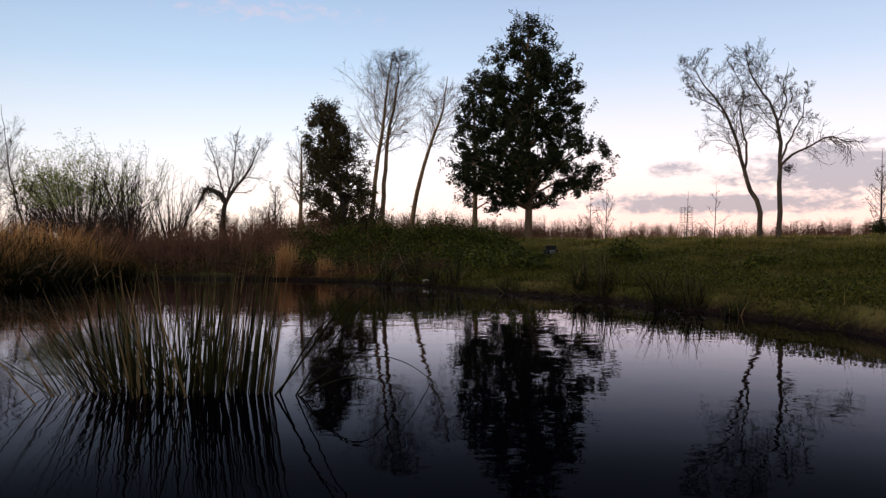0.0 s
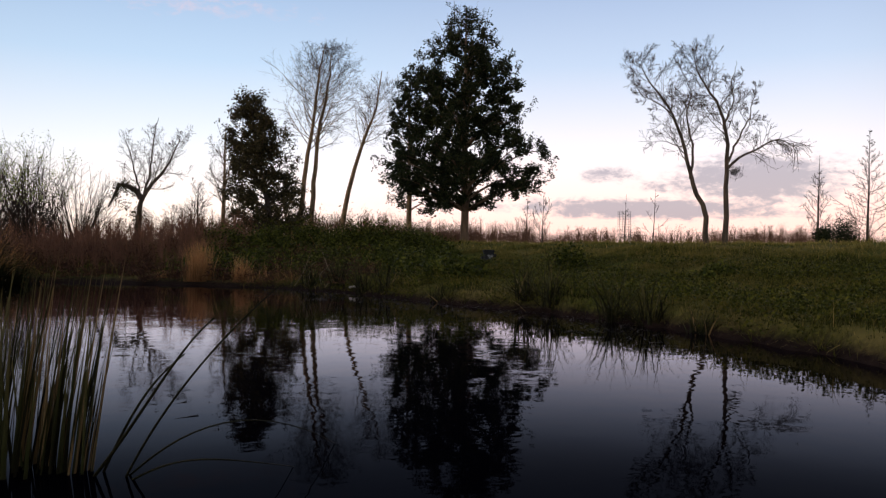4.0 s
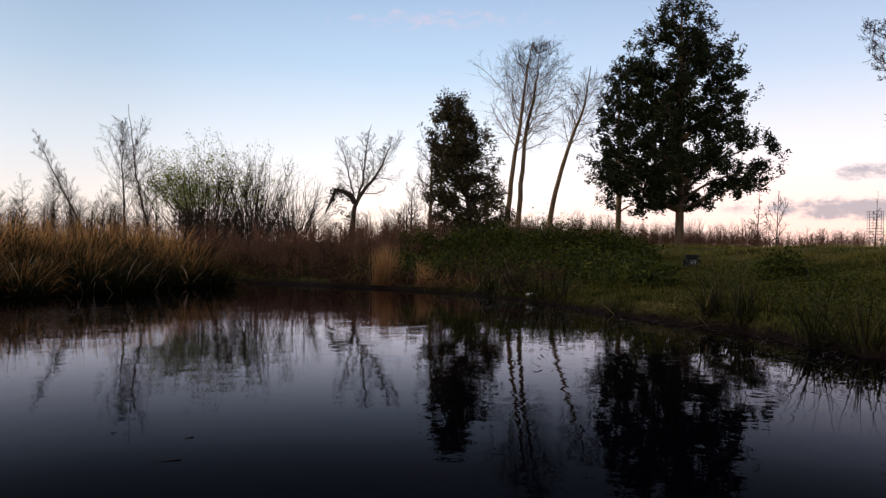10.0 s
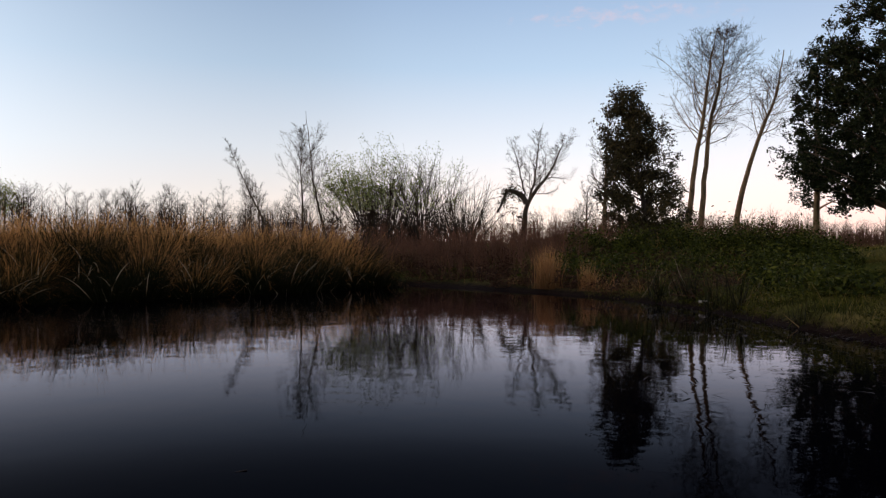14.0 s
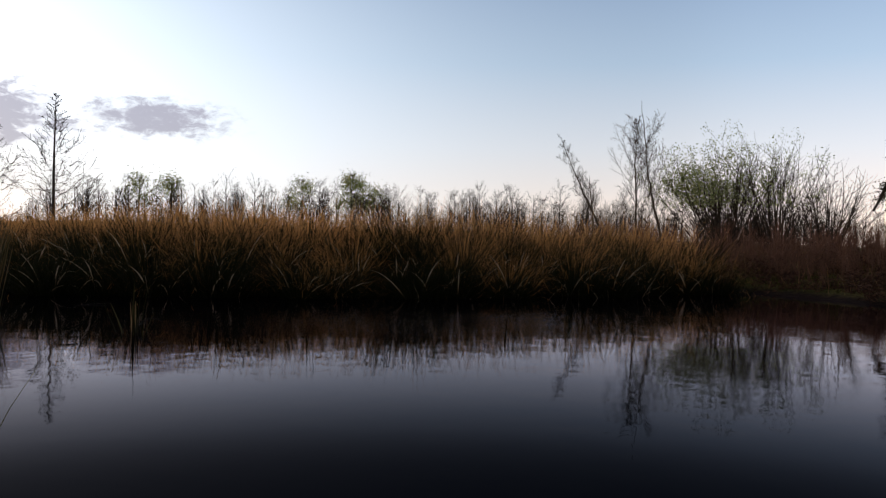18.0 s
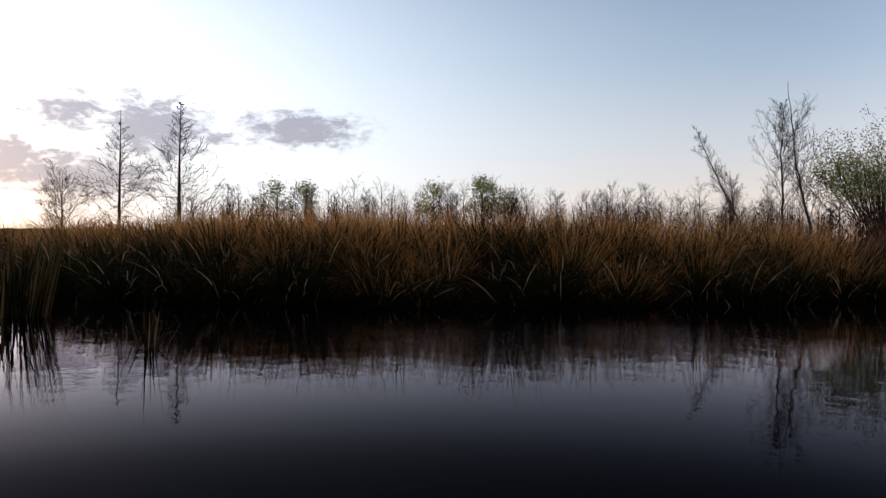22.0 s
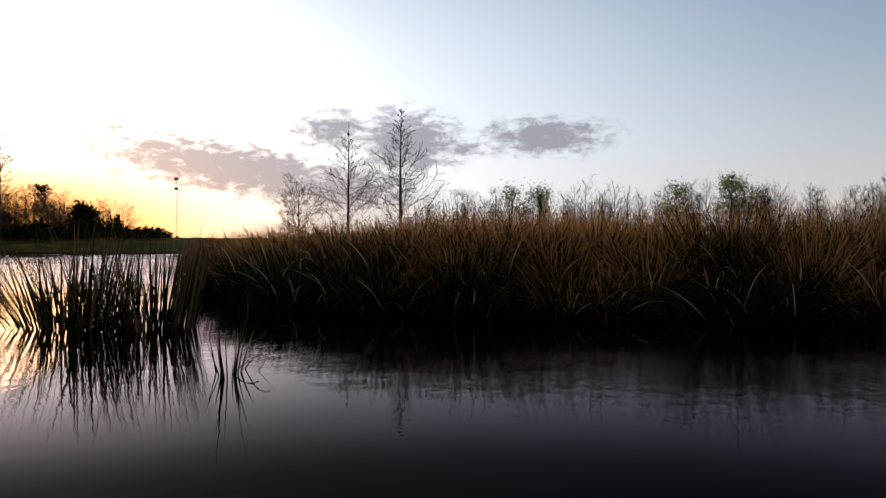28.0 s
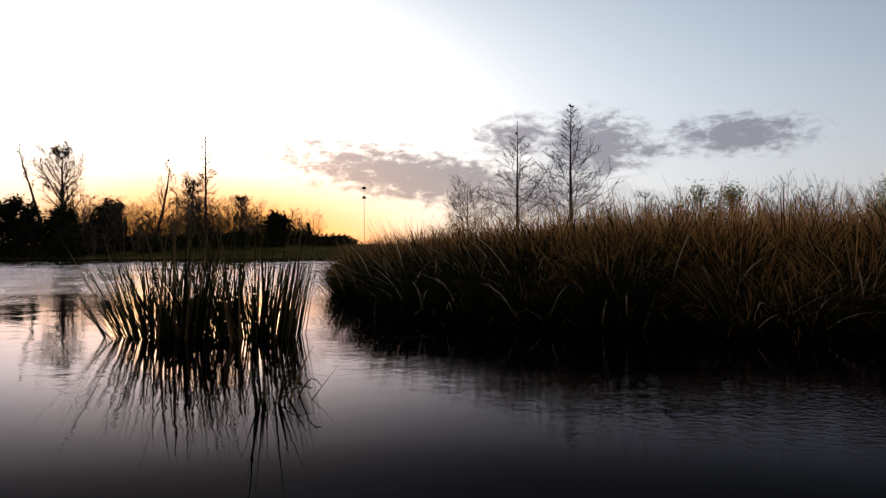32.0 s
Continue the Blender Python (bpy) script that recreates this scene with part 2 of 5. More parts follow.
# REED foot and tips exaggerate own colour: bed shade and sunlight are painted in
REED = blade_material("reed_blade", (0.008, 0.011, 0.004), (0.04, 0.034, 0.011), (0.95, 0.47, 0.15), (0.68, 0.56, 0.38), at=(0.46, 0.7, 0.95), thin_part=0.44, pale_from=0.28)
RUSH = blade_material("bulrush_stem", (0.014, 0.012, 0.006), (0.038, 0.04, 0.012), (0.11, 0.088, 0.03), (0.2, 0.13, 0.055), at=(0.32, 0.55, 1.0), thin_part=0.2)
# GRASS is set darker than the drier MEADOW: front bank's shade in its colour
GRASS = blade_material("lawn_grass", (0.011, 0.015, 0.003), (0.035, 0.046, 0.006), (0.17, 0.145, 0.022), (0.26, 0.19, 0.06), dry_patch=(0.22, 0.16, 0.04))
MEADOW = blade_material("meadow_grass", (0.03, 0.035, 0.006), (0.1, 0.105, 0.014), (0.3, 0.24, 0.05), (0.4, 0.28, 0.09), dry_patch=(0.36, 0.25, 0.08))
STRAW = blade_material("straw", (0.2, 0.1, 0.04), (0.42, 0.21, 0.08), (0.6, 0.33, 0.13), (0.5, 0.35, 0.18))

# ground: mud by the water, soil and turf above
GROUND, a, bsdf, links = material("earth_and_turf", 0.9, 0.03)
pos = a("ShaderNodeNewGeometry").outputs["Position"]
mm = math_chain(a)
height = a("ShaderNodeSeparateXYZ", ins={0: pos}).outputs[2]
big, fine = noise_of(a, 0.35, 5, 0.6, pos), noise_of(a, 7.0, 6, 0.7, pos)
turf = ramp(a, fine, [(0.25, (0.02, 0.026, 0.005)), (0.55, (0.055, 0.062, 0.01)), (0.8, (0.15, 0.12, 0.025))])
turf = mix(a, ramp(a, big, [(0.45, (0, 0, 0)), (0.7, (0.8, 0.8, 0.8))]), turf, (0.17, 0.125, 0.045))
mud = ramp(a, fine, [(0.3, (0.006, 0.004, 0.003)), (0.7, (0.02, 0.012, 0.009))])
wet = a("ShaderNodeMapRange", ins={0: mm("ADD", height, mm("MULTIPLY", mm("SUBTRACT", fine, 0.5), 0.25)), 1: 0.06, 2: 0.22, 3: 1.0, 4: 0.0}).outputs[0]
links.new(mix(a, wet, turf, mud), bsdf.inputs["Base Color"])
bump(a, bsdf, fine, 0.7, 0.06)

# pond water: dark and clear, with fine wind ripples in patches
WATER, a, bsdf, links = material("pond_water", 0.5, 0.0)
bsdf.inputs["Base Color"].default_value = (0.0008, 0.0008, 0.0016, 1)
pos = a("ShaderNodeNewGeometry").outputs["Position"]
mm = math_chain(a)
rip = noise_of(a, 14.0, 3, 0.55, pos)
swell = noise_of(a, 1.1, 2, 0.5, pos)
chop = noise_of(a, 5.0, 2, 0.5, pos)
patch = ramp(a, noise_of(a, 0.16, 2, 0.5, pos), [(0.4, (0.3, 0.3, 0.3)), (0.65, (1, 1, 1))])
place = a("ShaderNodeSeparateXYZ", ins={0: pos}).outputs
west = a("ShaderNodeMapRange", interp="SMOOTHSTEP", ins={0: place[0], 1: -11.0, 2: -5.0, 3: 1.0, 4: 0.06}).outputs[0]
north = a("ShaderNodeMapRange", interp="SMOOTHSTEP", ins={0: place[1], 1: 8.0, 2: 13.5, 3: 0.12, 4: 1.0}).outputs[0]
lee = a("ShaderNodeMapRange", interp="SMOOTHSTEP", ins={0: place[1], 1: 15.0, 2: 20.0, 3: 1.0, 4: 0.06}).outputs[0]
foot = a("ShaderNodeMapRange", interp="SMOOTHSTEP", ins={0: mm("ADD", place[0], mm("MULTIPLY", place[1], -0.35)), 1: -15.2, 2: -13.2, 3: 0.12, 4: 1.0}).outputs[0]
open_water = a("ShaderNodeMapRange", interp="SMOOTHSTEP", ins={0: place[0], 1: -34.0, 2: -13.0, 3: 1.0, 4: 0.0}).outputs[0]
wind = mm("MULTIPLY", mm("MAXIMUM", mm("MULTIPLY", mm("MULTIPLY", west, north), mm("MULTIPLY", lee, foot)), mm("MULTIPLY", open_water, 2.2)), patch)
h = mm("ADD", mm("MULTIPLY", mm("MULTIPLY", rip, wind), 0.0095), mm("ADD", mm("MULTIPLY", swell, 0.0045), mm("MULTIPLY", chop, 0.0014)))
b = a("ShaderNodeBump", ins={"Height": h, "Strength": 1.0, "Distance": 1.0})
mirror = a("ShaderNodeBsdfGlossy", ins={"Roughness": 0.012, "Color": (0.95, 0.89, 0.99, 1), "Normal": b.outputs[0]})
sheen = a("ShaderNodeFresnel", ins={"IOR": 1.333}).outputs[0]
amount = ramp(a, sheen, [(0.1, (0.005,) * 3), (0.18, (0.007,) * 3), (0.25, (0.024,) * 3), (0.35, (0.15,) * 3), (0.44, (0.33,) * 3), (0.56, (0.6,) * 3), (0.72, (0.82,) * 3), (1.0, (0.97,) * 3)], "B_SPLINE")
surface = a("ShaderNodeMixShader", ins={0: amount, 1: bsdf.outputs[0], 2: mirror.outputs[0]})
links.new(surface.outputs[0], [n for n in WATER.node_tree.nodes if n.type == "OUTPUT_MATERIAL"][0].inputs["Surface"])


def plain_material(name, c1, c2, rough=0.6, scale=12.0, metal=0.0):
    mat, a, bsdf, links = material(name, rough, 0.4)
    bsdf.inputs["Metallic"].default_value = metal
    n = noise_of(a, scale, 5)
    links.new(ramp(a, n, [(0.3, c1), (0.7, c2)]), bsdf.inputs["Base Color"])
    bump(a, bsdf, n, 0.3, 0.01)
    return mat


DRIFT = plain_material("bleached_wood", (0.24, 0.2, 0.16), (0.55, 0.5, 0.43), 0.8)
STALK = plain_material("dead_stalk", (0.12, 0.085, 0.05), (0.26, 0.2, 0.13), 0.8)
BLACK = plain_material("black_plastic", (0.004, 0.004, 0.004), (0.009, 0.009, 0.009), 0.8)
WHITE = plain_material("white_print", (0.3, 0.3, 0.3), (0.42, 0.42, 0.42), 0.6)
YELLOW = plain_material("yellow_plastic", (0.6, 0.42, 0.05), (0.75, 0.55, 0.08), 0.5)
WIRE = plain_material("galvanised_wire", (0.16, 0.15, 0.14), (0.28, 0.27, 0.26), 0.5, 30, 0.8)
STEEL = plain_material("painted_steel", (0.12, 0.12, 0.13), (0.2, 0.2, 0.21), 0.5)
WET_STICK = plain_material("wet_dead_stem", (0.008, 0.006, 0.004), (0.025, 0.017, 0.011), 0.8)

# ---- building tools ----
def mesh_from(name, V, Q, uv=None, smooth=False):
    """A mesh of quads from arrays."""
    V, Q = np.asarray(V, np.float32), np.asarray(Q, np.int32)
    me = bpy.data.meshes.new(name)
    me.vertices.add(len(V))
    me.vertices.foreach_set("co", V.ravel())
    me.loops.add(Q.size)
    me.loops.foreach_set("vertex_index", Q.ravel())
    me.polygons.add(len(Q))
    me.polygons.foreach_set("loop_start", np.arange(0, Q.size, Q.shape[1], dtype=np.int32))
    if smooth:
        me.polygons.foreach_set("use_smooth", np.ones(len(Q), bool))
    if uv is not None:
        lay = me.uv_layers.new(name="UVMap")
        lay.data.foreach_set("uv", np.asarray(uv, np.float32)[Q.ravel()].ravel())
    me.update(calc_edges=True)
    return me


def put(name, me, mat, parent=None, label=""):
    ob = new(name, me)
    me.materials.append(mat)
    if parent:
        ob.parent = parent
    if label:
        ob["label"] = label
    return ob


def part(name, bm, mat, parent, label=""):
    me = bpy.data.meshes.new(name)
    bm.to_mesh(me)
    bm.free()
    return put(name, me, mat, parent, label)


def thing(name, x, y, z, label, category, group=""):
    ob = new(name)
    ob.location = (x, y, z)
    return tagged(ob, label, category, group)


class Geo:
    """Gathers quads."""
    def __init__(self):
        self.v, self.q, self.u, self.n = [], [], [], 0

    def add(self, V, Q, uv=None):
        self.v.append(np.asarray(V, float))
        self.q.append(np.asarray(Q) + self.n)
        self.u.append(np.zeros((len(V), 2)) if uv is None else uv)
        self.n += len(V)

    def mesh(self, name, smooth=False):
        return mesh_from(name, np.concatenate(self.v), np.concatenate(self.q), np.concatenate(self.u), smooth)


def tube(geo, pts, radii, sides=5):
    pts = np.asarray(pts, float)
    radii = np.asarray(radii, float)
    d = np.gradient(pts, axis=0)
    d /= np.linalg.norm(d, axis=1)[:, None] + 1e-9
    ref = np.array([1.0, 0, 0]) if abs(d[0][2]) > 0.8 else np.array([0, 0, 1.0])
    u = np.cross(d, ref)
    u /= np.linalg.norm(u, axis=1)[:, None] + 1e-9
    w = np.cross(d, u)
    k = np.arange(sides) / sides * 2 * np.pi
    V = pts[:, None] + radii[:, None, None] * (np.cos(k)[None, :, None] * u[:, None] + np.sin(k)[None, :, None] * w[:, None])
    n = len(pts)
    i, j = np.meshgrid(np.arange(n - 1), np.arange(sides), indexing="ij")
    i, j = i.ravel(), j.ravel()
    jj = (j + 1) % sides
    Q = np.stack([i * sides + j, i * sides + jj, (i + 1) * sides + jj, (i + 1) * sides + j], 1)
    geo.add(V.reshape(-1, 3), Q)


def blades(geo, rng, base, length, yaw, lean, arch, width, seg=4, taper=1.6, chance=None, droop=1.5):
    """Curved tapering blades: lean is the tilt at the foot, arch how far the tip bends over."""
    n = len(base)
    s = np.linspace(0, 1, seg + 1)[None]
    ang = lean[:, None] + arch[:, None] * s ** droop
    step = np.diff(s, axis=1)
    mid = (ang[:, 1:] + ang[:, :-1]) / 2
    r = np.concatenate([np.zeros((n, 1)), np.cumsum(np.sin(mid) * step, 1)], 1) * length[:, None]
    z = np.concatenate([np.zeros((n, 1)), np.cumsum(np.cos(mid) * step, 1)], 1) * length[:, None]
    c, sn = np.cos(yaw)[:, None], np.sin(yaw)[:, None]
    C = np.stack([base[:, 0:1] + r * c, base[:, 1:2] + r * sn, base[:, 2:3] + z], -1)
    face = rng.uniform(0, np.pi, n)[:, None]
    side = np.stack([np.cos(face), np.sin(face), 0 * face], -1)
    w = (width[:, None] * np.maximum(1 - s ** taper, 0.06) / 2)[..., None]
    V = np.stack([C - side * w, C + side * w], 2).reshape(-1, 3)
    k = (np.arange(n)[:, None] * (seg + 1) + np.arange(seg)[None]).ravel() * 2
    Q = np.stack([k, k + 1, k + 3, k + 2], 1)
    u = rng.uniform(0, 1, n) if chance is None else chance
    uv = np.stack([np.repeat(u, 2 * (seg + 1)), np.tile(np.repeat(s[0], 2), n)], 1)
    geo.add(V, Q, uv)


def leaves(geo, rng, centres, length, width, droop=0.0):
    """Folded diamond leaves with chance headings."""
    n = len(centres)
    d = rng.normal(size=(n, 3))
    d[:, 2] = d[:, 2] * 0.7 - droop
    d /= np.linalg.norm(d, axis=1)[:, None]
    e = np.cross(d, rng.normal(size=(n, 3)))
    e /= np.linalg.norm(e, axis=1)[:, None] + 1e-9
    f = np.cross(d, e)
    L = (length * rng.uniform(0.6, 1.3, n))[:, None]
    W = (width * rng.uniform(0.6, 1.3, n))[:, None]
    V = np.stack([centres - d * L / 2, centres + e * W / 2 + f * W * 0.2, centres + d * L / 2, centres - e * W / 2 + f * W * 0.2], 1)
    geo.add(V.reshape(-1, 3), np.arange(4 * n).reshape(n, 4))


def branch(rng, start, way, length, steps, wiggle, rise):
    pts = [np.array(start, float)]
    d = np.array(way, float)
    for _ in range(steps):
        d = d + rng.normal(0, wiggle, 3) + np.array([0, 0, rise])
        d /= np.linalg.norm(d)
        pts.append(pts[-1] + d * length / steps)
    return np.array(pts), d


def sprout_from(rng, pts, t, spread, turn=None):
    """A place on a polyline and a heading that leaves it at about spread degrees."""
    f = t * (len(pts) - 1)
    i = min(int(f), len(pts) - 2)
    p = pts[i] + (pts[i + 1] - pts[i]) * (f - i)
    d = pts[i + 1] - pts[i]
    d = d / np.linalg.norm(d)
    side = np.cross(d, rng.normal(size=3) if turn is None else (math.cos(turn), math.sin(turn), 0.0))
    side /= np.linalg.norm(side) + 1e-9
    g = radians(spread)
    return p, d * math.cos(g) + side * math.sin(g)


def grow(rng, trunk, r0, counts, ratio=(0.45, 0.5, 0.55), spread=(45, 45, 45), wiggle=(0.08, 0.12, 0.18), rise=(0.06, 0.04, 0.02),
         first=0.3, shape=None, keep=(0.42, 0.6, 0.7)):
    """Limbs, boughs and twigs on a trunk polyline. Returns (pts, radii) by level."""
    length = np.linalg.norm(np.diff(trunk, axis=0), axis=1).sum()
    levels = [[(trunk, np.linspace(1, 0.12, len(trunk)) * r0, length)]]
    for k, count in enumerate(counts):
        out = []
        for pts, rad, ln in levels[-1]:
            lo = first if k == 0 else 0.15
            for j in range(max(1, int(round(count * rng.uniform(0.75, 1.25))))):
                t = lo + (1 - lo) * (j + rng.uniform(0, 1)) / count
                t = min(t, 0.98)
                p, d = sprout_from(rng, pts, t, spread[k] * rng.uniform(0.7, 1.25), turn=j * 2.4 + rng.normal(0, 0.4) if k == 0 else None)
                size = ln * ratio[k] * rng.uniform(0.65, 1.2)
                if k == 0:
                    size *= shape(t) if shape else (1.15 - 0.75 * t)
                else:
                    size *= 1.1 - 0.5 * t
                steps = (7, 5, 4)[min(k, 2)]
                q, _ = branch(rng, p, d, size, steps, wiggle[k], rise[k])
                here = np.interp(t, np.linspace(0, 1, len(rad)), rad)
                out.append((q, np.linspace(1, 0.25, len(q)) * here * keep[k], size))
        levels.append(out)
    return levels


def build_tree(name, x, y, z, levels, bark, twig_mat, label, category, least=0.004, group="", trunks=None, slim=1.0):
    """Trunk and limbs as one mesh, twigs as another, under one empty."""
    t = thing(name, x, y, z, label, category, group)
    g, h = Geo(), Geo()
    for pts, rad, _ in (trunks or levels[0]):
        tube(g, pts, rad, 8)
    put("trunk", g.mesh(name + "_trunk", True), bark, t)
    for k, lv in enumerate(levels[1:]):
        for pts, rad, _ in lv:
            if k == 0:
                g = Geo()
                tube(g, pts, np.maximum(rad * slim, least), 5)
                put("limb", g.mesh(name + "_limb", True), bark, t)
            else:
                tube(h, pts, np.maximum(rad * slim, least), 3)
    if h.n:
        tagged(put("fine_branching", h.mesh(name + "_fine", True), twig_mat, t, "fine branching twig work"), kind="stuff")
    return t


def tips(levels, k=-1, lo=0.3, rng=None, n=1):
    """Points along the branches of one level."""
    out = []
    for pts, _, _ in levels[k]:
        for f in rng.uniform(lo, 1, n):
            i = f * (len(pts) - 1)
            j = min(int(i), len(pts) - 2)
            out.append(pts[j] + (pts[j + 1] - pts[j]) * (i - j))
    return np.array(out)

# ---- land and water ----
POND = np.array([(4.9, 7.6), (4.7, 9.8), (4.3, 11.4), (3.6, 13.2), (2.8, 14.9), (1.6, 16.5), (0.4, 18.4), (-0.6, 20.2), (-2.6, 22.2), (-4.8, 23.5),
                 (-7.2, 24.6), (-9.2, 25.2), (-11.0, 24.6), (-11.6, 21.5), (-12.0, 18.5), (-12.9, 15.5), (-13.8, 12.8), (-15.2, 10.4),
                 (-17.5, 9.4), (-24.0, 8.6), (-32.0, 8.0), (-60.0, 9.0), (-92.0, 10.0), (-104.0, -6.0), (-100.0, -50.0), (-70.0, -75.0),
                 (-25.0, -60.0), (0.0, -40.0), (9.0, -18.0), (8.0, -5.0), (5.9, 2.0)])


def shore(x, y):
    """Metres to the waterline, negative over the pond."""
    p = np.stack([np.ravel(x), np.ravel(y)], 1).astype(float)
    best, inside = np.full(len(p), 1e9), np.zeros(len(p), bool)
    for a0, b0 in zip(POND, np.roll(POND, -1, 0)):
        e = b0 - a0
        t = np.clip(((p - a0) @ e) / (e @ e), 0, 1)
        best = np.minimum(best, np.linalg.norm(p - a0 - t[:, None] * e, axis=1))
        cross = (a0[1] > p[:, 1]) != (b0[1] > p[:, 1])
        with np.errstate(divide="ignore", invalid="ignore"):
            xi = a0[0] + (p[:, 1] - a0[1]) * e[0] / e[1]
        inside ^= cross & (p[:, 0] < xi)
    return np.where(inside, -best, best).reshape(np.shape(x))


def smooth(v, lo, hi):
    t = np.clip((v - lo) / (hi - lo), 0, 1)
    return t * t * (3 - 2 * t)


def height(x, y):
    x, y = np.asarray(x, float), np.asarray(y, float)
    d = shore(x, y)
    lawn = smooth(x, -3, 3) * smooth(y, -10, 2)
    weeds = smooth(x, -11, -6) * (1 - smooth(x, -2, 3)) * smooth(y, 10, 18)
    top = 0.35 + 0.78 * lawn + 0.4 * weeds + 0.7 * smooth(y, 22, 40) * (1 - lawn)
    top = top + 1.6 * smooth(-x, 60, 100)
    run = 3.5 + 9.5 * lawn + 3.0 * weeds
    lip = 0.12 + 0.16 * lawn
    t = np.clip((d - 0.2) / run, 0, 1)
    land = lip * smooth(d, 0, 0.45 - 0.2 * lawn) + (top - lip) * (1 - (1 - t) ** 1.35 + 0.12 * np.sin(2 * np.pi * t) * -1) * 1.0
    rough = 0.05 * np.sin(x * 1.7 + 2 * np.sin(y * 0.6)) * np.cos(y * 1.3 + x * 0.4) + 0.03 * np.sin(x * 4.1 - y * 3.3)
    land = land + rough * smooth(d, 0.1, 1.5) * (1 - smooth(np.hypot(x, y), 80, 200))
    return np.where(d > 0, land, -0.75 * smooth(-d, 0, 1.6))


def spread_axis(lo, hi, step, far):
    core = np.arange(lo, hi + step / 2, step)
    tail = np.geomspace(step * 2, far, 46)
    return np.concatenate([lo - tail[::-1], core, hi + tail])


gx, gy = spread_axis(-20.0, 16.0, 0.25, 2800.0), spread_axis(-4.0, 46.0, 0.3, 2800.0)
X, Y = np.meshgrid(gx, gy, indexing="ij")
Z = height(X, Y)
ny = len(gy)
ii, jj = np.meshgrid(np.arange(len(gx) - 1), np.arange(ny - 1), indexing="ij")
q0 = (ii * ny + jj).ravel()
ground = put("ground", mesh_from("ground", np.stack([X.ravel(), Y.ravel(), Z.ravel()], 1), np.stack([q0, q0 + ny, q0 + ny + 1, q0 + 1], 1), None, True), GROUND)
tagged(ground, "muddy pond banks rising to rough green turf", "ground", kind="structure")

wx, wy = np.linspace(-112, 14, 64), np.linspace(-82, 30, 58)
X, Y = np.meshgrid(wx, wy, indexing="ij")
ii, jj = np.meshgrid(np.arange(63), np.arange(57), indexing="ij")
q0 = (ii * 58 + jj).ravel()
water = put("water", mesh_from("water", np.stack([X.ravel(), Y.ravel(), 0 * X.ravel()], 1), np.stack([q0, q0 + 58, q0 + 59, q0 + 1], 1), None, True), WATER)
tagged(water, "dark still pond water mirroring the dusk sky", "pond", kind="structure")


def on_land(x, y):
    return float(height(np.array([x]), np.array([y]))[0])

# ---- trees ----
def bent(rng, height_m, lean_x=0.0, lean_y=0.0, bow=0.0, steps=12, wob=0.03):
    """A trunk line from the origin: leans and bows, with small kinks."""
    s = np.linspace(0, 1, steps)
    x = lean_x * s + bow * np.sin(np.pi * s) + np.cumsum(rng.normal(0, wob, steps)) * 0.5
    y = lean_y * s + np.cumsum(rng.normal(0, wob, steps)) * 0.5
    x[0] = y[0] = 0
    return np.stack([x, y, s * height_m - 0.08], 1)


def bare_tree(name, x, y, h, r, label, lean=(0, 0), bow=0.0, counts=(18, 9, 6), first=0.25, spread=(46, 44, 46), ratio=(0.36, 0.48, 0.5),
              rise=(0.1, 0.07, 0.04), bark=BARK_GREY, twig=TWIG, seed=1, shape=None, least=0.005, group="", wiggle=(0.05, 0.07, 0.1)):
    rng = np.random.default_rng(seed)
    z = on_land(x, y)
    trunk = bent(rng, h - z, lean[0], lean[1], bow)
    lv = grow(rng, trunk, r, counts, ratio, spread, wiggle, rise, first, shape)
    return build_tree(name, x, y, z, lv, bark, twig, label, "bare tree", least, group), lv, rng


def crown(tree, rng, centres, n_each, size, length, width, mat, label, droop=0.1):
    c = np.repeat(centres, n_each, 0) + rng.normal(0, size, (len(centres) * n_each, 3))
    g = Geo()
    leaves(g, rng, c, length, width, droop)
    tagged(put("crown", g.mesh("crown"), mat, tree, label), kind="stuff")


def along(pts, t):
    f = np.clip(t, 0, 1) * (len(pts) - 1)
    i = min(int(f), len(pts) - 2)
    return pts[i] + (pts[i + 1] - pts[i]) * (f - i)


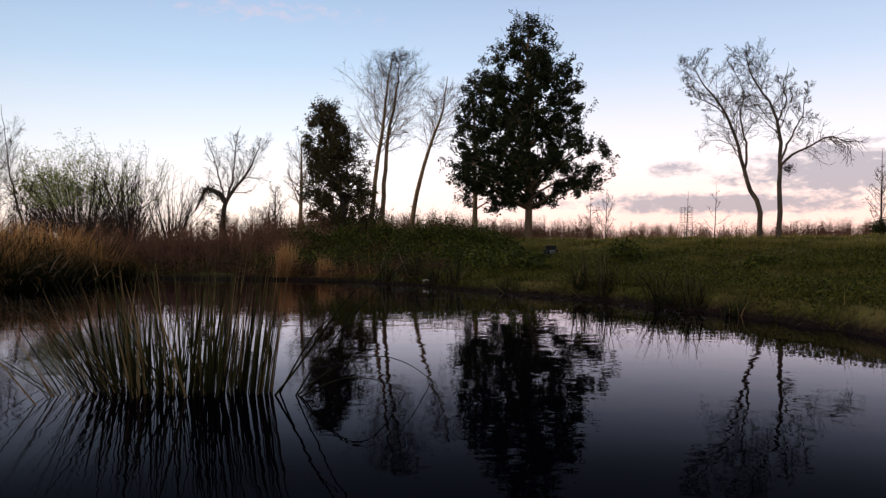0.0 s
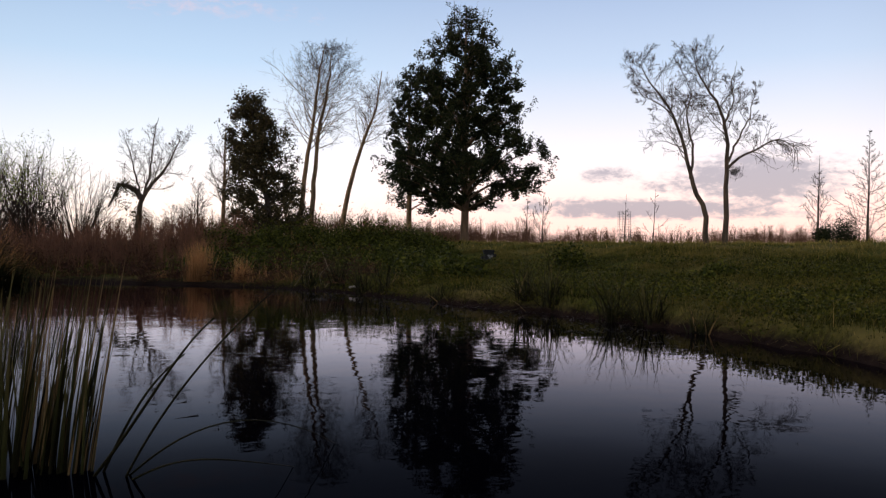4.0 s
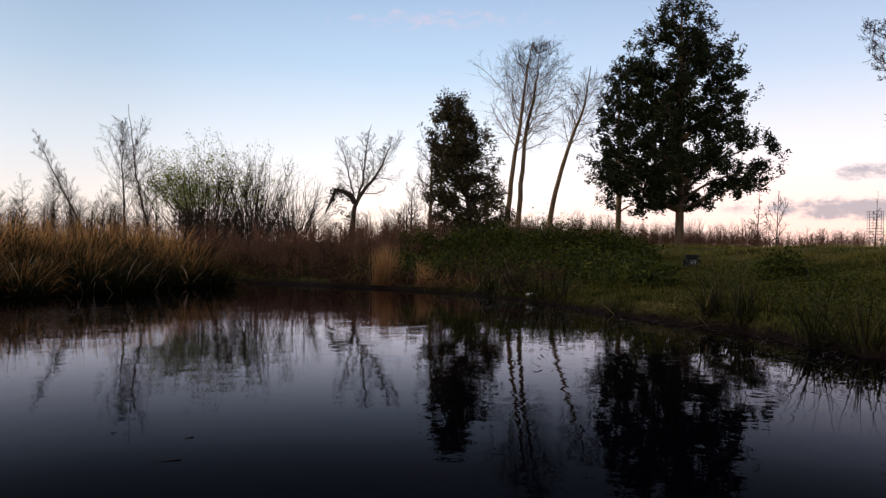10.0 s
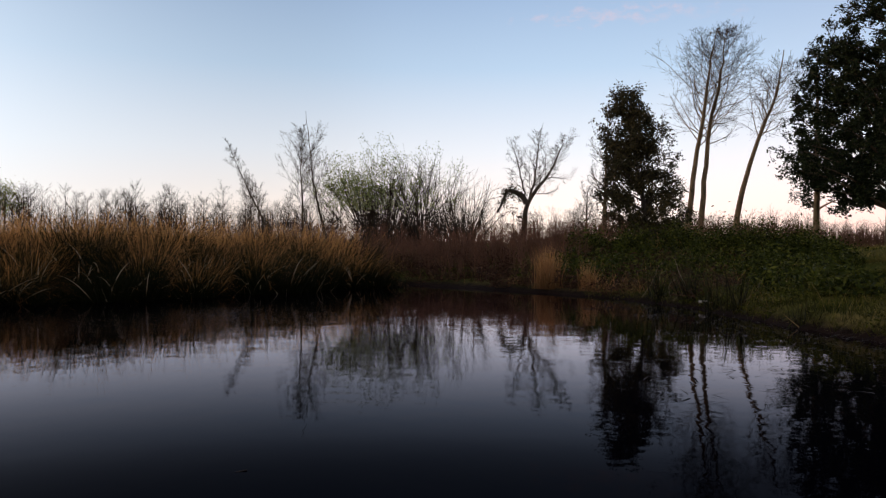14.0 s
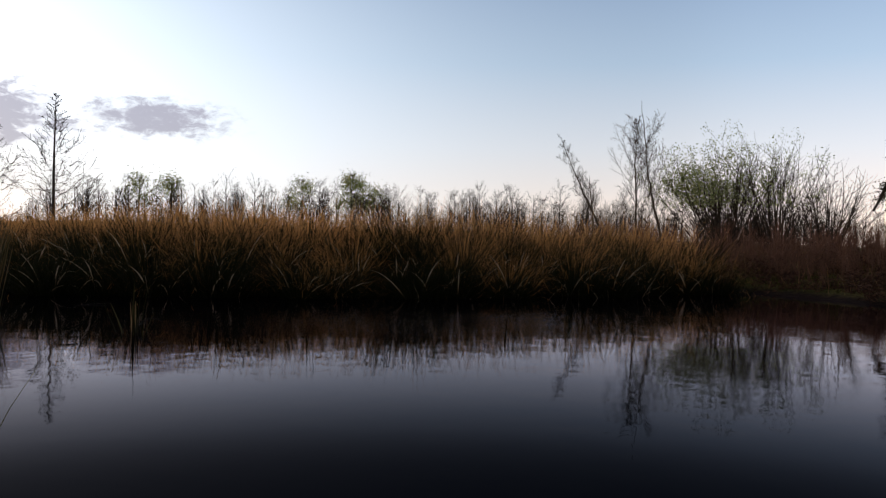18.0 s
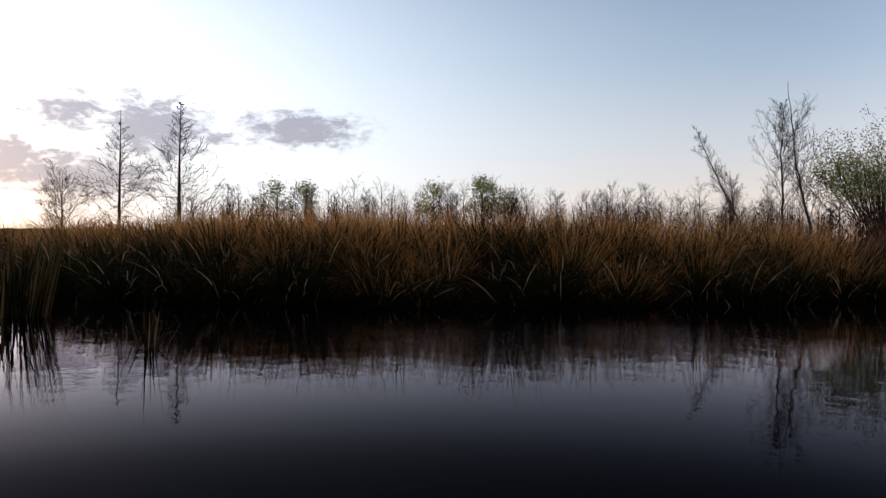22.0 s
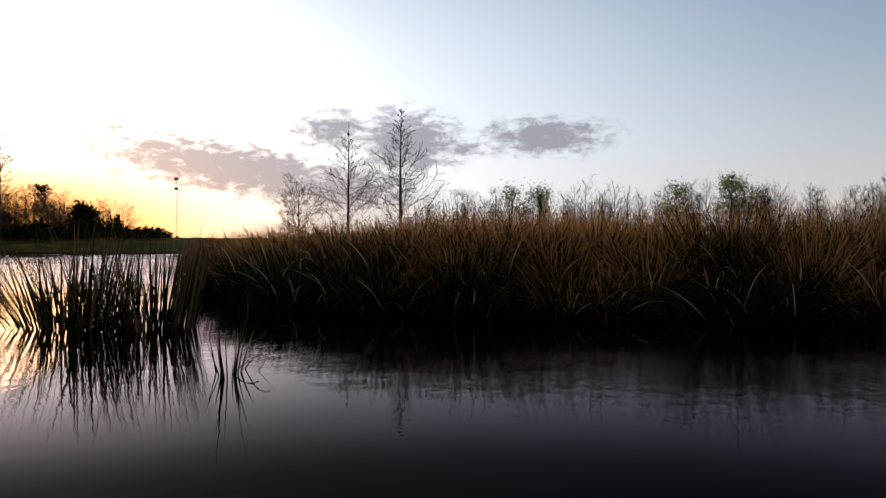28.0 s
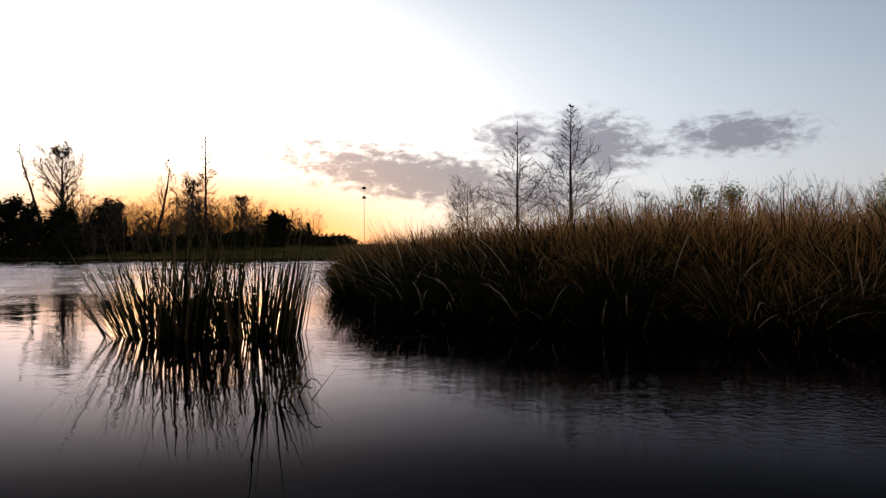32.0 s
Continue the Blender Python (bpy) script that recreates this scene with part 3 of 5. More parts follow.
def leafy_tree(name, x, y, top, r, seed, profile, limbs, per, leaf, mat, label, lean=(0, 0), first=0.2, bark=BARK_DARK, ragged=0.14, airy=0.3, sprigs=60, leaf_label=""):
    """A broad-leaved tree whose limbs reach out to a crown profile: (share of the height, radius in metres)."""
    rng = np.random.default_rng(seed)
    z = on_land(x, y)
    h = top - z
    trunk = bent(rng, h * 0.98, lean[0], lean[1], 0.0, 14, 0.025)
    pt, pr = zip(*profile)
    phase = rng.uniform(0, 6.28, 4)
    def reach(t, a):
        lump = math.sin(3 * a + 9 * t + phase[0]) + math.sin(2 * a - 17 * t + phase[1]) + 0.8 * math.sin(5 * a + 26 * t + phase[2])
        return float(np.interp(t, pt, pr)) * (1 + ragged * lump * 0.6)
    lv = [[(trunk, np.linspace(1, 0.1, len(trunk)) * r, h)], [], [], []]
    for j in range(limbs):
        t1 = first + (0.99 - first) * ((j + rng.uniform(0, 1)) / limbs) ** 0.85
        a = j * 2.4 + rng.normal(0, 0.3)
        out = reach(t1, a) * rng.uniform(0.72, 0.98)
        t0 = max(first * 0.85, t1 - rng.uniform(0.25, 0.7) * out / h - 0.02)
        p, q = along(trunk, t0), along(trunk, t1) + (out * math.cos(a), out * math.sin(a), 0)
        s = np.linspace(0, 1, 8)[:, None]
        pts = p + (q - p) * s + np.array([0, 0, 1.0]) * (s * (1 - s)) * 0.25 * out + np.cumsum(rng.normal(0, 0.035, (8, 3)), 0) * (0.3 + 0.25 * out)* s
        ln = float(np.linalg.norm(q - p))
        lv[1].append((pts, np.linspace(1, 0.25, 8) * r * 0.38 * (1.1 - t0), ln))
        for k in range(max(4, int(4 + 2.6 * ln))):
            p2, d2 = sprout_from(rng, pts, rng.uniform(0.2, 1.0), rng.uniform(25, 65))
            w, _ = branch(rng, p2, d2, rng.uniform(0.3, 0.95) * (0.45 + 0.16 * ln), 5, 0.16, 0.05)
            lv[2].append((w, np.linspace(0.016, 0.007, len(w)), 0.6))
            for _ in range(3):
                p3, d3 = sprout_from(rng, w, rng.uniform(0.3, 1.0), rng.uniform(25, 60))
                v, _ = branch(rng, p3, d3, rng.uniform(0.14, 0.42), 3, 0.16, 0.06)
                lv[3].append((v, np.linspace(0.008, 0.005, len(v)), 0.3))
    for j in range(sprigs):                  # shoots that stand out of the crown
        t1, a = rng.uniform(first + 0.05, 0.98), rng.uniform(0, 6.28)
        out = reach(t1, a) * rng.uniform(0.8, 1.0)
        v, _ = branch(rng, along(trunk, t1) + (out * math.cos(a), out * math.sin(a), 0), (0.45 * math.cos(a), 0.45 * math.sin(a), 0.8), rng.uniform(0.35, 0.8), 5, 0.14, 0.08)
        lv[3].append((v, np.linspace(0.01, 0.005, len(v)), 0.4))
    t = build_tree(name, x, y, z, lv, bark, BARK_DARK, label, "tree")
    c = np.concatenate([tips(lv, 3, 0.1, rng, 3), tips(lv, 2, 0.4, rng, 2)])
    c = c[rng.uniform(0, 1, len(c)) > airy * smooth(c[:, 2] / h, 0.55, 1.0)]
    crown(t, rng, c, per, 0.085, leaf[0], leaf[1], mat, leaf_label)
    return t


# the large dark oak and its neighbour on the lawn's edge
leafy_tree("oak_tree", 4.15, 38.6, 12.45, 0.2, 11, [(0.16, 0.5), (0.21, 3.0), (0.3, 4.1), (0.42, 3.6), (0.55, 2.95), (0.7, 2.5), (0.82, 1.9), (0.92, 1.15), (1.0, 0.3)],
           88, 8, (0.15, 0.075), OAK_LEAF, "large dark leafy oak on the grassy bank", first=0.17, bark=BARK_BROWN, sprigs=130, airy=0.9, leaf_label="dense small dark evergreen leaves")
leafy_tree("oak_tree", 1.6, 40.3, 9.6, 0.15, 12, [(0.22, 0.3), (0.27, 1.35), (0.36, 1.0), (0.5, 0.75), (0.7, 0.85), (0.85, 0.7), (1.0, 0.3)],
           34, 6, (0.14, 0.07), OAK_LEAF, "smaller dark leafy oak beside the large one", first=0.24, bark=BARK_PALE, airy=0.4, sprigs=50, leaf_label="small dark evergreen leaves")
# ivy-clad evergreen
leafy_tree("evergreen_tree", -4.3, 35.6, 7.5, 0.13, 21, [(0.0, 1.1), (0.12, 1.65), (0.3, 1.45), (0.5, 1.3), (0.7, 1.1), (0.85, 0.75), (0.95, 0.45), (1.0, 0.2)],
           74, 5, (0.12, 0.065), EVER_LEAF, "bushy dark evergreen tree, leafy to the ground", (-1.0, 0), 0.04, sprigs=110, ragged=0.34, airy=0.35, leaf_label="small dull brownish green leaves")


def guided(rng, pts, n=18, wob=0.02, deep=0.0):
    """A trunk line that passes (x, z) pairs, smoothed, with small kinks."""
    pts = np.array([(px, deep * pz, pz) for px, pz in pts], float)
    ext = np.concatenate([[2 * pts[0] - pts[1]], pts, [2 * pts[-1] - pts[-2]]])
    out = []
    for f in np.linspace(0, len(pts) - 1.0001, n):
        i, u = int(f), f - int(f)
        a0, a1, a2, a3 = ext[i:i + 4]
        out.append(0.5 * (2 * a1 + (a2 - a0) * u + (2 * a0 - 5 * a1 + 4 * a2 - a3) * u * u + (3 * a1 - a0 - 3 * a2 + a3) * u ** 3))
    out = np.array(out)
    out[1:] += rng.normal(0, wob, (n - 1, 3)) * (1, 1, 0)
    return out


def forked_tree(name, x, y, label, stems, seed, counts, spread, ratio, rise, wiggle, bark=BARK_GREY, twig=TWIG, least=0.004, sink=0.1, deep=0.0):
    """A bare tree of several guided stems: (points, foot radius, where limbs begin, limb shape)."""
    rng = np.random.default_rng(seed)
    z = on_land(x, y)
    levels = None
    for pts, r, first, form, share in stems:
        line = guided(rng, pts, deep=deep)
        lv = grow(rng, line, r, (max(3, int(counts[0] * share)), *counts[1:]), ratio, spread, wiggle, rise, first, form, (0.3, 0.5, 0.6))
        levels = lv if levels is None else [p + q for p, q in zip(levels, lv)]
    return build_tree(name, x, y, z - sink, levels, bark, twig, label, "bare tree", least), levels, rng


def tuft_shape(t):
    return float(np.interp(t, [0.25, 0.4, 0.6, 0.8, 1], [0.75, 1.05, 1.0, 0.72, 0.25]))


tall = dict(counts=(40, 8, 5), spread=(56, 46, 48), ratio=(0.26, 0.5, 0.55), rise=(0.1, 0.05, 0.02), wiggle=(0.12, 0.15, 0.18), bark=BARK_PALE, least=0.0042)
forked_tree("bare_poplar", -4.05, 44.0, "tall bare poplar with a light twiggy crown", [([(0, 0), (0.3, 3.2), (0.75, 6.2), (1.0, 8.4), (1.35, 10.3)], 0.15, 0.36, tuft_shape, 1.0)], 31, **tall)
forked_tree("bare_poplar", -3.5, 44.3, "tall bare poplar beside its twin", [([(0, 0), (0.22, 3.2), (0.5, 6.0), (0.95, 8.2), (1.1, 9.9)], 0.15, 0.38, tuft_shape, 1.0)], 32, **tall)
forked_tree("bare_poplar", -1.8, 42.1, "slender bare poplar leaning over", [([(0, 0), (0.45, 2.6), (1.15, 5.0), (1.75, 6.6), (2.1, 8.6)], 0.14, 0.45, tuft_shape, 0.9)], 33, **dict(tall, ratio=(0.22, 0.5, 0.55)))
bare_tree("bare_tree", -7.5, 41.4, 6.8, 0.13, "bare tree behind the dark evergreen", (0.1, 0), seed=34, bark=BARK_PALE)
bare_tree("bare_tree", -10.9, 50.9, 4.9, 0.1, "small bare tree behind the weeds", (0.1, 0), seed=35)

# the hooked dead tree with a bare crown
fan = dict(counts=(17, 8, 6), spread=(46, 44, 46), ratio=(0.34, 0.48, 0.5), rise=(0.08, 0.05, 0.02), wiggle=(0.13, 0.15, 0.18), least=0.0045)
t, lv, rng = forked_tree("bare_tree", -11.9, 42.4, "gnarled bare tree with a hooked dead limb", [
    ([(0, 0), (0.1, 1.4), (0.3, 2.5), (0.95, 3.4), (1.6, 4.3), (2.1, 5.4)], 0.17, 0.42, None, 1.0),
    ([(0.3, 2.5), (0.65, 3.8), (0.8, 5.2), (1.05, 6.5)], 0.07, 0.12, None, 1.0),
    ([(0.25, 2.4), (-0.05, 3.6), (-0.35, 4.8), (-0.75, 5.9)], 0.06, 0.15, None, 0.9)], 36, **fan)
g = Geo()
s = np.linspace(0, 1, 14)
hook = np.stack([0.2 - 1.6 * s + 0.05 * np.sin(9 * s), 0 * s, 2.45 + 0.85 * np.sin(s * 2.6) - 0.9 * s ** 3 + 0.05 * np.sin(13 * s)], 1)
tube(g, hook, 0.16 * (1 - 0.7 * s), 7)
put("limb", g.mesh("limb", True), BARK_DARK, t, "hooked dead limb")
crown(t, rng, np.concatenate([hook[2:12] - (0, 0, 0.05), [(-1.0 + 0.22 * k, 0, 0.4 + 0.42 * ((k * 7) % 5)) for k in range(6)], [(0.02, 0, 0.3 * k) for k in range(7)]]), 80, 0.17, 0.12, 0.06, EVER_LEAF, "ivy on the trunk")

# twin bare trees on the lawn
lawn_tree = dict(counts=(21, 9, 6), spread=(50, 46, 48), ratio=(0.29, 0.46, 0.5), rise=(0.06, 0.05, 0.03), wiggle=(0.13, 0.14, 0.16), least=0.0042)
forked_tree("bare_tree", 9.75, 24.3, "bare crooked tree on the lawn, one of a pair", [
    ([(0, 0), (-0.06, 1.1), (-0.42, 1.85), (-0.62, 2.65), (-0.85, 3.5), (-1.25, 4.3), (-1.75, 4.9), (-2.05, 5.4)], 0.09, 0.4, None, 1.1),
    ([(-0.5, 2.05), (-0.42, 2.9), (-0.62, 3.8), (-0.5, 4.6), (-0.85, 5.4)], 0.045, 0.2, None, 0.7),
    ([(-1.0, 3.9), (-1.55, 4.3), (-2.0, 4.5), (-2.25, 5.0)], 0.025, 0.1, None, 0.5)], 41, **lawn_tree)
t, lv, rng = forked_tree("bare_tree", 10.2, 24.1, "bare tree with an old nest, one of a pair", [
    ([(0, 0), (0.04, 1.3), (0.08, 2.5), (0.02, 3.6), (-0.35, 4.4), (-0.75, 5.0), (-0.95, 5.6)], 0.09, 0.4, None, 1.1),
    ([(0.08, 2.5), (0.4, 3.2), (0.75, 3.9), (0.95, 4.8)], 0.04, 0.2, None, 0.7),
    ([(0.0, 3.7), (0.25, 4.3), (0.2, 4.9), (0.4, 5.5)], 0.03, 0.1, None, 0.6)], 42, **lawn_tree)
s = np.linspace(0, 1, 12)
arm = np.stack([0.05 + 2.2 * s, 0.1 * s, 2.3 + 0.75 * np.sin(2.4 * s) + 0.25 * s ** 2 + 0.06 * np.sin(11 * s)], 1)
g = Geo()
tube(g, arm, 0.045 * (1 - 0.8 * s), 6)
for k in range(46):
    p, d = sprout_from(rng, arm, rng.uniform(0.3, 1.0), 52)
    w, d = branch(rng, p, d, rng.uniform(0.3, 0.9), 5, 0.14, -0.02)
    tube(g, w, np.linspace(0.009, 0.004, len(w)), 3)
    for j in range(4):
        p, e = sprout_from(rng, w, rng.uniform(0.3, 1.0), 45)
        v, e = branch(rng, p, e, rng.uniform(0.15, 0.35), 3, 0.12, 0.0)
        tube(g, v, np.linspace(0.005, 0.004, len(v)), 3)
put("limb", g.mesh("long_limb", True), BARK_GREY, t, "long arching bare limb")
g = Geo()
leaves(g, rng, rng.normal(0, (0.11, 0.11, 0.08), (260, 3)) + (0.3, 0, 2.25), 0.14, 0.015)
put("nest", g.mesh("nest"), WET_STICK, t, "dark ball of dead twigs")

# young conifers, bare, on the lawn's far side
def larch(x, y, h, seed, label, n=34, r=0.06, wide=0.2, full=8, fine=0.007, flat=82):
    rng = np.random.default_rng(seed)
    h = h - on_land(x, y)
    trunk = bent(rng, h, 0.1, 0, 0, 12, 0.015)
    def spire(t):
        return float(np.interp(t, [0, 0.12, 0.4, 0.7, 0.9, 1], [0.9, 1.1, 0.85, 0.4, 0.14, 0.05]))
    lv = grow(rng, trunk, r, (n, full), (wide, 0.36), (flat, 48), (0.06, 0.14), (0.07, 0.06), 0.06, spire, (0.2, 0.6))
    return build_tree("bare_conifer", x, y, on_land(x, y), lv, BARK_DARK, BARK_DARK, label, "bare tree", fine, slim=0.9)


larch(19.8, 35.8, 5.3, 51, "young bare conifer on the lawn", 40, 0.06, 0.28, 8, 0.008, 62)
larch(20.4, 33.1, 6.1, 52, "young bare conifer with level twigs", 46, 0.06, 0.3, 8, 0.008, 72)
larch(10.4, 56.2, 4.9, 53, "thin young bare tree on the meadow", 26, 0.05, 0.34, 5, 0.012)
larch(11.6, 56.6, 5.0, 50, "thin young bare tree beside its twin", 16, 0.05, 0.4, 6, 0.012, 40)
larch(13.7, 40.0, 4.0, 54, "thin young bare sapling", 9, 0.035, 0.42, 3, 0.009, 58)
larch(-41.5, 13.8, 7.3, 55, "bare larch behind the reeds", 70, 0.09, 0.34, 8, 0.009, 70)
larch(-37.2, 15.7, 7.3, 56, "dense bare larch behind the reeds", 90, 0.1, 0.36, 8, 0.009, 70)
larch(-111.6, -22.3, 17.3, 57, "tall bare larch against the sunset", 64, 0.26, 0.19, 6, 0.025)

bare_tree("bare_tree", -43.5, 11.5, 4.2, 0.07, "low spreading bare tree beside the larches", seed=58, counts=(44, 10, 5), first=0.08, spread=(66, 46, 46), ratio=(0.62, 0.45, 0.5), twig=TWIG_TAN)

# willow scrub behind the cove and the bare trees beside it
def scrub(name, x, y, h, stems, wide, seed, label, leaf=None, n_leaf=0, bark=TWIG, category="shrub", leaf_size=(0.12, 0.035), leafy=9.0):
    """Rods that fan out from one stool; leaves sit on the twigs west of `leafy`."""
    rng = np.random.default_rng(seed)
    z = on_land(x, y)
    t = thing(name, x, y, z, label, category)
    g, spots = Geo(), []
    for k in range(stems):
        a = rng.uniform(0, 2 * np.pi)
        b = np.array([math.cos(a), math.sin(a), 0]) * rng.uniform(0, 0.12 * wide)
        out = math.sqrt(rng.uniform(0, 1)) * 0.62 * wide / h
        d = np.array([math.cos(a) * out, math.sin(a) * out, 1.0])
        ln = h * rng.uniform(0.7, 1.03) * (1.0 - 0.06 * out)
        q, _ = branch(rng, b + (0, 0, -0.05), d / np.linalg.norm(d), ln, 9, 0.07, 0.03)
        tube(g, q, np.linspace(0.022, 0.005, len(q)), 4)
        for j in range(9):
            p, d2 = sprout_from(rng, q, rng.uniform(0.3, 0.98), 42)
            w, _ = branch(rng, p, d2, ln * rng.uniform(0.12, 0.26), 4, 0.14, 0.05)
            tube(g, w, np.linspace(0.007, 0.0035, len(w)), 3)
            spots.append(w[-1]), spots.append(w[2])
    tagged(put("stem_thicket", g.mesh(name + "_stems", True), bark, t), kind="stuff")
    if leaf:
        spots = np.array([p for p in spots if p[0] + 0.4 * rng.normal() < leafy and p[2] > 0.42 * h])
        pick = spots[rng.choice(len(spots), min(len(spots), n_leaf), False)]
        crown(t, rng, pick, 16, 0.13, leaf_size[0], leaf_size[1], leaf, "sparse fresh green leaves", 0.2)
    return t


scrub("willow_shrub", -16.0, 35.0, 4.5, 90, 6.4, 61, "willow shrub in fresh new leaf", WILLOW_LEAF, 1500, leaf_size=(0.1, 0.04), leafy=0.3)
scrub("willow_shrub", -14.2, 35.6, 4.5, 46, 3.4, 62, "willow shrub with bare upright rods", WILLOW_LEAF, 130, leaf_size=(0.1, 0.04))
scrub("willow_shrub", -12.6, 36.4, 3.6, 40, 3.6, 63, "bare brown willow scrub")
slim = dict(counts=(16, 11, 6), spread=(32, 38, 40), ratio=(0.36, 0.42, 0.5), rise=(0.05, 0.05, 0.04), first=0.14, least=0.0035, shape=lambda t: 1.15 - 0.7 * t, wiggle=(0.05, 0.06, 0.08))
rods = dict(counts=(30, 9, 5), spread=(32, 36, 40), ratio=(0.24, 0.45, 0.5), rise=(0.05, 0.04, 0.02), wiggle=(0.08, 0.11, 0.14), least=0.0038)
forked_tree("bare_tree", -18.1, 32.1, "slender bare tree by the willow scrub", [([(0, 0), (-0.05, 2.0), (-0.15, 3.8), (-0.1, 5.4)], 0.055, 0.2, tuft_shape, 1.0)], 64, **rods)
forked_tree("bare_tree", -16.5, 31.8, "slender bare tree leaning back", [([(0, 0), (-0.45, 1.8), (-0.75, 3.6), (-0.9, 6.0)], 0.06, 0.22, tuft_shape, 1.0)], 65, deep=-0.1, **rods)
forked_tree("bare_tree", -22.6, 36.4, "bare tree leaning over the reeds", [([(0, 0), (-0.7, 1.7), (-1.3, 3.2), (-2.0, 5.4)], 0.07, 0.45, tuft_shape, 0.8)], 66, deep=-0.28, **dict(rods, ratio=(0.16, 0.45, 0.5)))
bare_tree("bare_tree", -25.8, 39.2, 4.9, 0.06, "bare tree at the marsh edge", (-0.5, 0), seed=67, **slim)

# leafing trees far behind the reeds
def far_leafy(x, y, h, seed, label, n):
    rng = np.random.default_rng(seed)
    h = h - on_land(x, y)
    trunk = bent(rng, h, 0.3, 0, 0.1)
    lv = grow(rng, trunk, 0.14, (34, 7), (0.55, 0.45), (56, 48), (0.1, 0.15), (0.04, 0.03), 0.06, lambda t: float(np.interp(t, [0, 0.35, 0.7, 0.9, 1], [0.9, 1.0, 0.72, 0.3, 0.12])))
    t = build_tree("leafy_tree", x, y, on_land(x, y), lv, BARK_GREY, TWIG, label, "tree", 0.012)
    k = 7 + 5 * n
    up = rng.uniform(0.38, 0.97, k)
    out = 0.3 * h * np.maximum(1 - ((up - 0.58) / 0.45) ** 2, 0.05) * np.sqrt(rng.uniform(0.1, 1, k))
    a = rng.uniform(0, 2 * np.pi, k)
    lobes = np.stack([out * np.cos(a), out * np.sin(a), up * h], 1)
    crown(t, rng, lobes, 50 + 40 * n, 0.55, 0.24, 0.14, SPRING_LEAF, "fresh green leaves")


far_leafy(-91.0, 67.6, 10.0, 71, "round tree in fresh green leaf", 3)
far_leafy(-90.5, 71.0, 8.4, 72, "tree in fresh green leaf", 2)
far_leafy(-99.0, 64.5, 9.4, 73, "thin tree in fresh leaf", 2)
far_leafy(-92.8, 42.9, 8.2, 74, "thin pale green tree", 1)
far_leafy(-93.8, 39.5, 8.0, 75, "thin pale green tree beside another", 1)


# ---- far woods, brush and the wooded far shore ----
def pattern_tree(seed, counts=(26, 10), spread=(48, 48), ratio=(0.45, 0.42)):
    """A small bare tree one metre high, as arrays."""
    rng = np.random.default_rng(seed)
    lv = grow(rng, bent(rng, 1.0, 0.06, 0, 0.02, 7, 0.006), 0.016, counts, ratio, spread, (0.07, 0.09), (0.06, 0.04), 0.2)
    g = Geo()
    for k, rows in enumerate(lv):
        for pts, rad, _ in rows:
            tube(g, pts[::1 if k == 0 else 2], np.maximum(rad[::1 if k == 0 else 2], 0.0013), 3)
    return np.concatenate(g.v), np.concatenate(g.q)


PATTERNS = [pattern_tree(200 + k) for k in range(6)]
BRUSH = [pattern_tree(220 + k, (16, 3), (28, 30), (0.5, 0.4)) for k in range(4)]


def woods(name, rng, spots, lo, hi, mat, label, patterns=PATTERNS, fat=1.0, sink=0.05):
    g = Geo()
    zs = height(spots[:, 0], spots[:, 1])
    for (x, y), z in zip(spots, zs):
        V, Q = patterns[rng.integers(len(patterns))]
        a, s = rng.uniform(0, 2 * np.pi), rng.uniform(lo, hi)
        c, n = math.cos(a) * s * fat, math.sin(a) * s * fat
        g.add(np.stack([x + V[:, 0] * c - V[:, 1] * n, y + V[:, 0] * n + V[:, 1] * c, z - sink + V[:, 2] * s], 1), Q)
    return tagged(put(name, g.mesh(name), mat), label, "woods", kind="stuff")


def ring(rng, n, yaw0, yaw1, near, far, centre=(-1.0, 7.0)):
    a, d = np.radians(rng.uniform(yaw0, yaw1, n)), rng.uniform(near, far, n)
    return np.stack([centre[0] - np.sin(a) * d, centre[1] + np.cos(a) * d], 1)


rng = np.random.default_rng(300)
woods("far_woods", rng, ring(rng, 330, 22, 78, 62, 105), 2.0, 5.6, TWIG, "grey bare woods far behind the reeds", fat=1.0)
woods("marsh_thicket", rng, ring(rng, 160, 12, 50, 40, 62), 1.2, 3.0, TWIG, "bare grey-brown thicket behind the marsh", fat=1.0)
woods("red_brush", rng, np.stack([rng.uniform(-24, -5, 420), rng.uniform(27.5, 42, 420)], 1), 0.6, 1.5, TWIG_RED, "reddish-brown leafless brush", BRUSH, 1.5)
woods("bank_thicket", rng, np.stack([rng.uniform(-13, -4.8, 420), rng.uniform(26.5, 31.5, 420)], 1), 0.45, 1.05, TWIG_RED, "low reddish-brown undergrowth on the bank", BRUSH, 2.2)
woods("meadow_brush", rng, ring(rng, 1000, -36, 6, 50, 80), 0.5, 1.5, TWIG_RED, "reddish leafless brush beyond the meadow", BRUSH, 2.4)
woods("bank_brush", rng, np.stack([rng.uniform(-9, 9, 620), rng.uniform(42.5, 52, 620)], 1), 0.6, 1.5, TWIG_RED, "reddish leafless brush behind the trees", BRUSH, 1.6)
woods("meadow_brush_pale", rng, ring(rng, 200, -4, 14, 46, 60), 0.8, 2.3, TWIG_TAN, "tan leafless brush behind the bank", BRUSH, 1.8)
woods("meadow_woods", rng, ring(rng, 200, -40, 8, 110, 170), 1.2, 3.0, TWIG, "low far bare woods on the horizon", fat=1.4)
woods("lawn_brush", rng, ring(rng, 60, -42, -27, 46, 56), 0.7, 1.4, TWIG_RED, "low brush at the lawn's far edge", BRUSH, 1.8)
woods("shore_woods", rng, ring(rng, 380, 97, 150, 108, 128), 2.0, 6.0, TWIG, "dark bare woods on the far shore", fat=1.4)
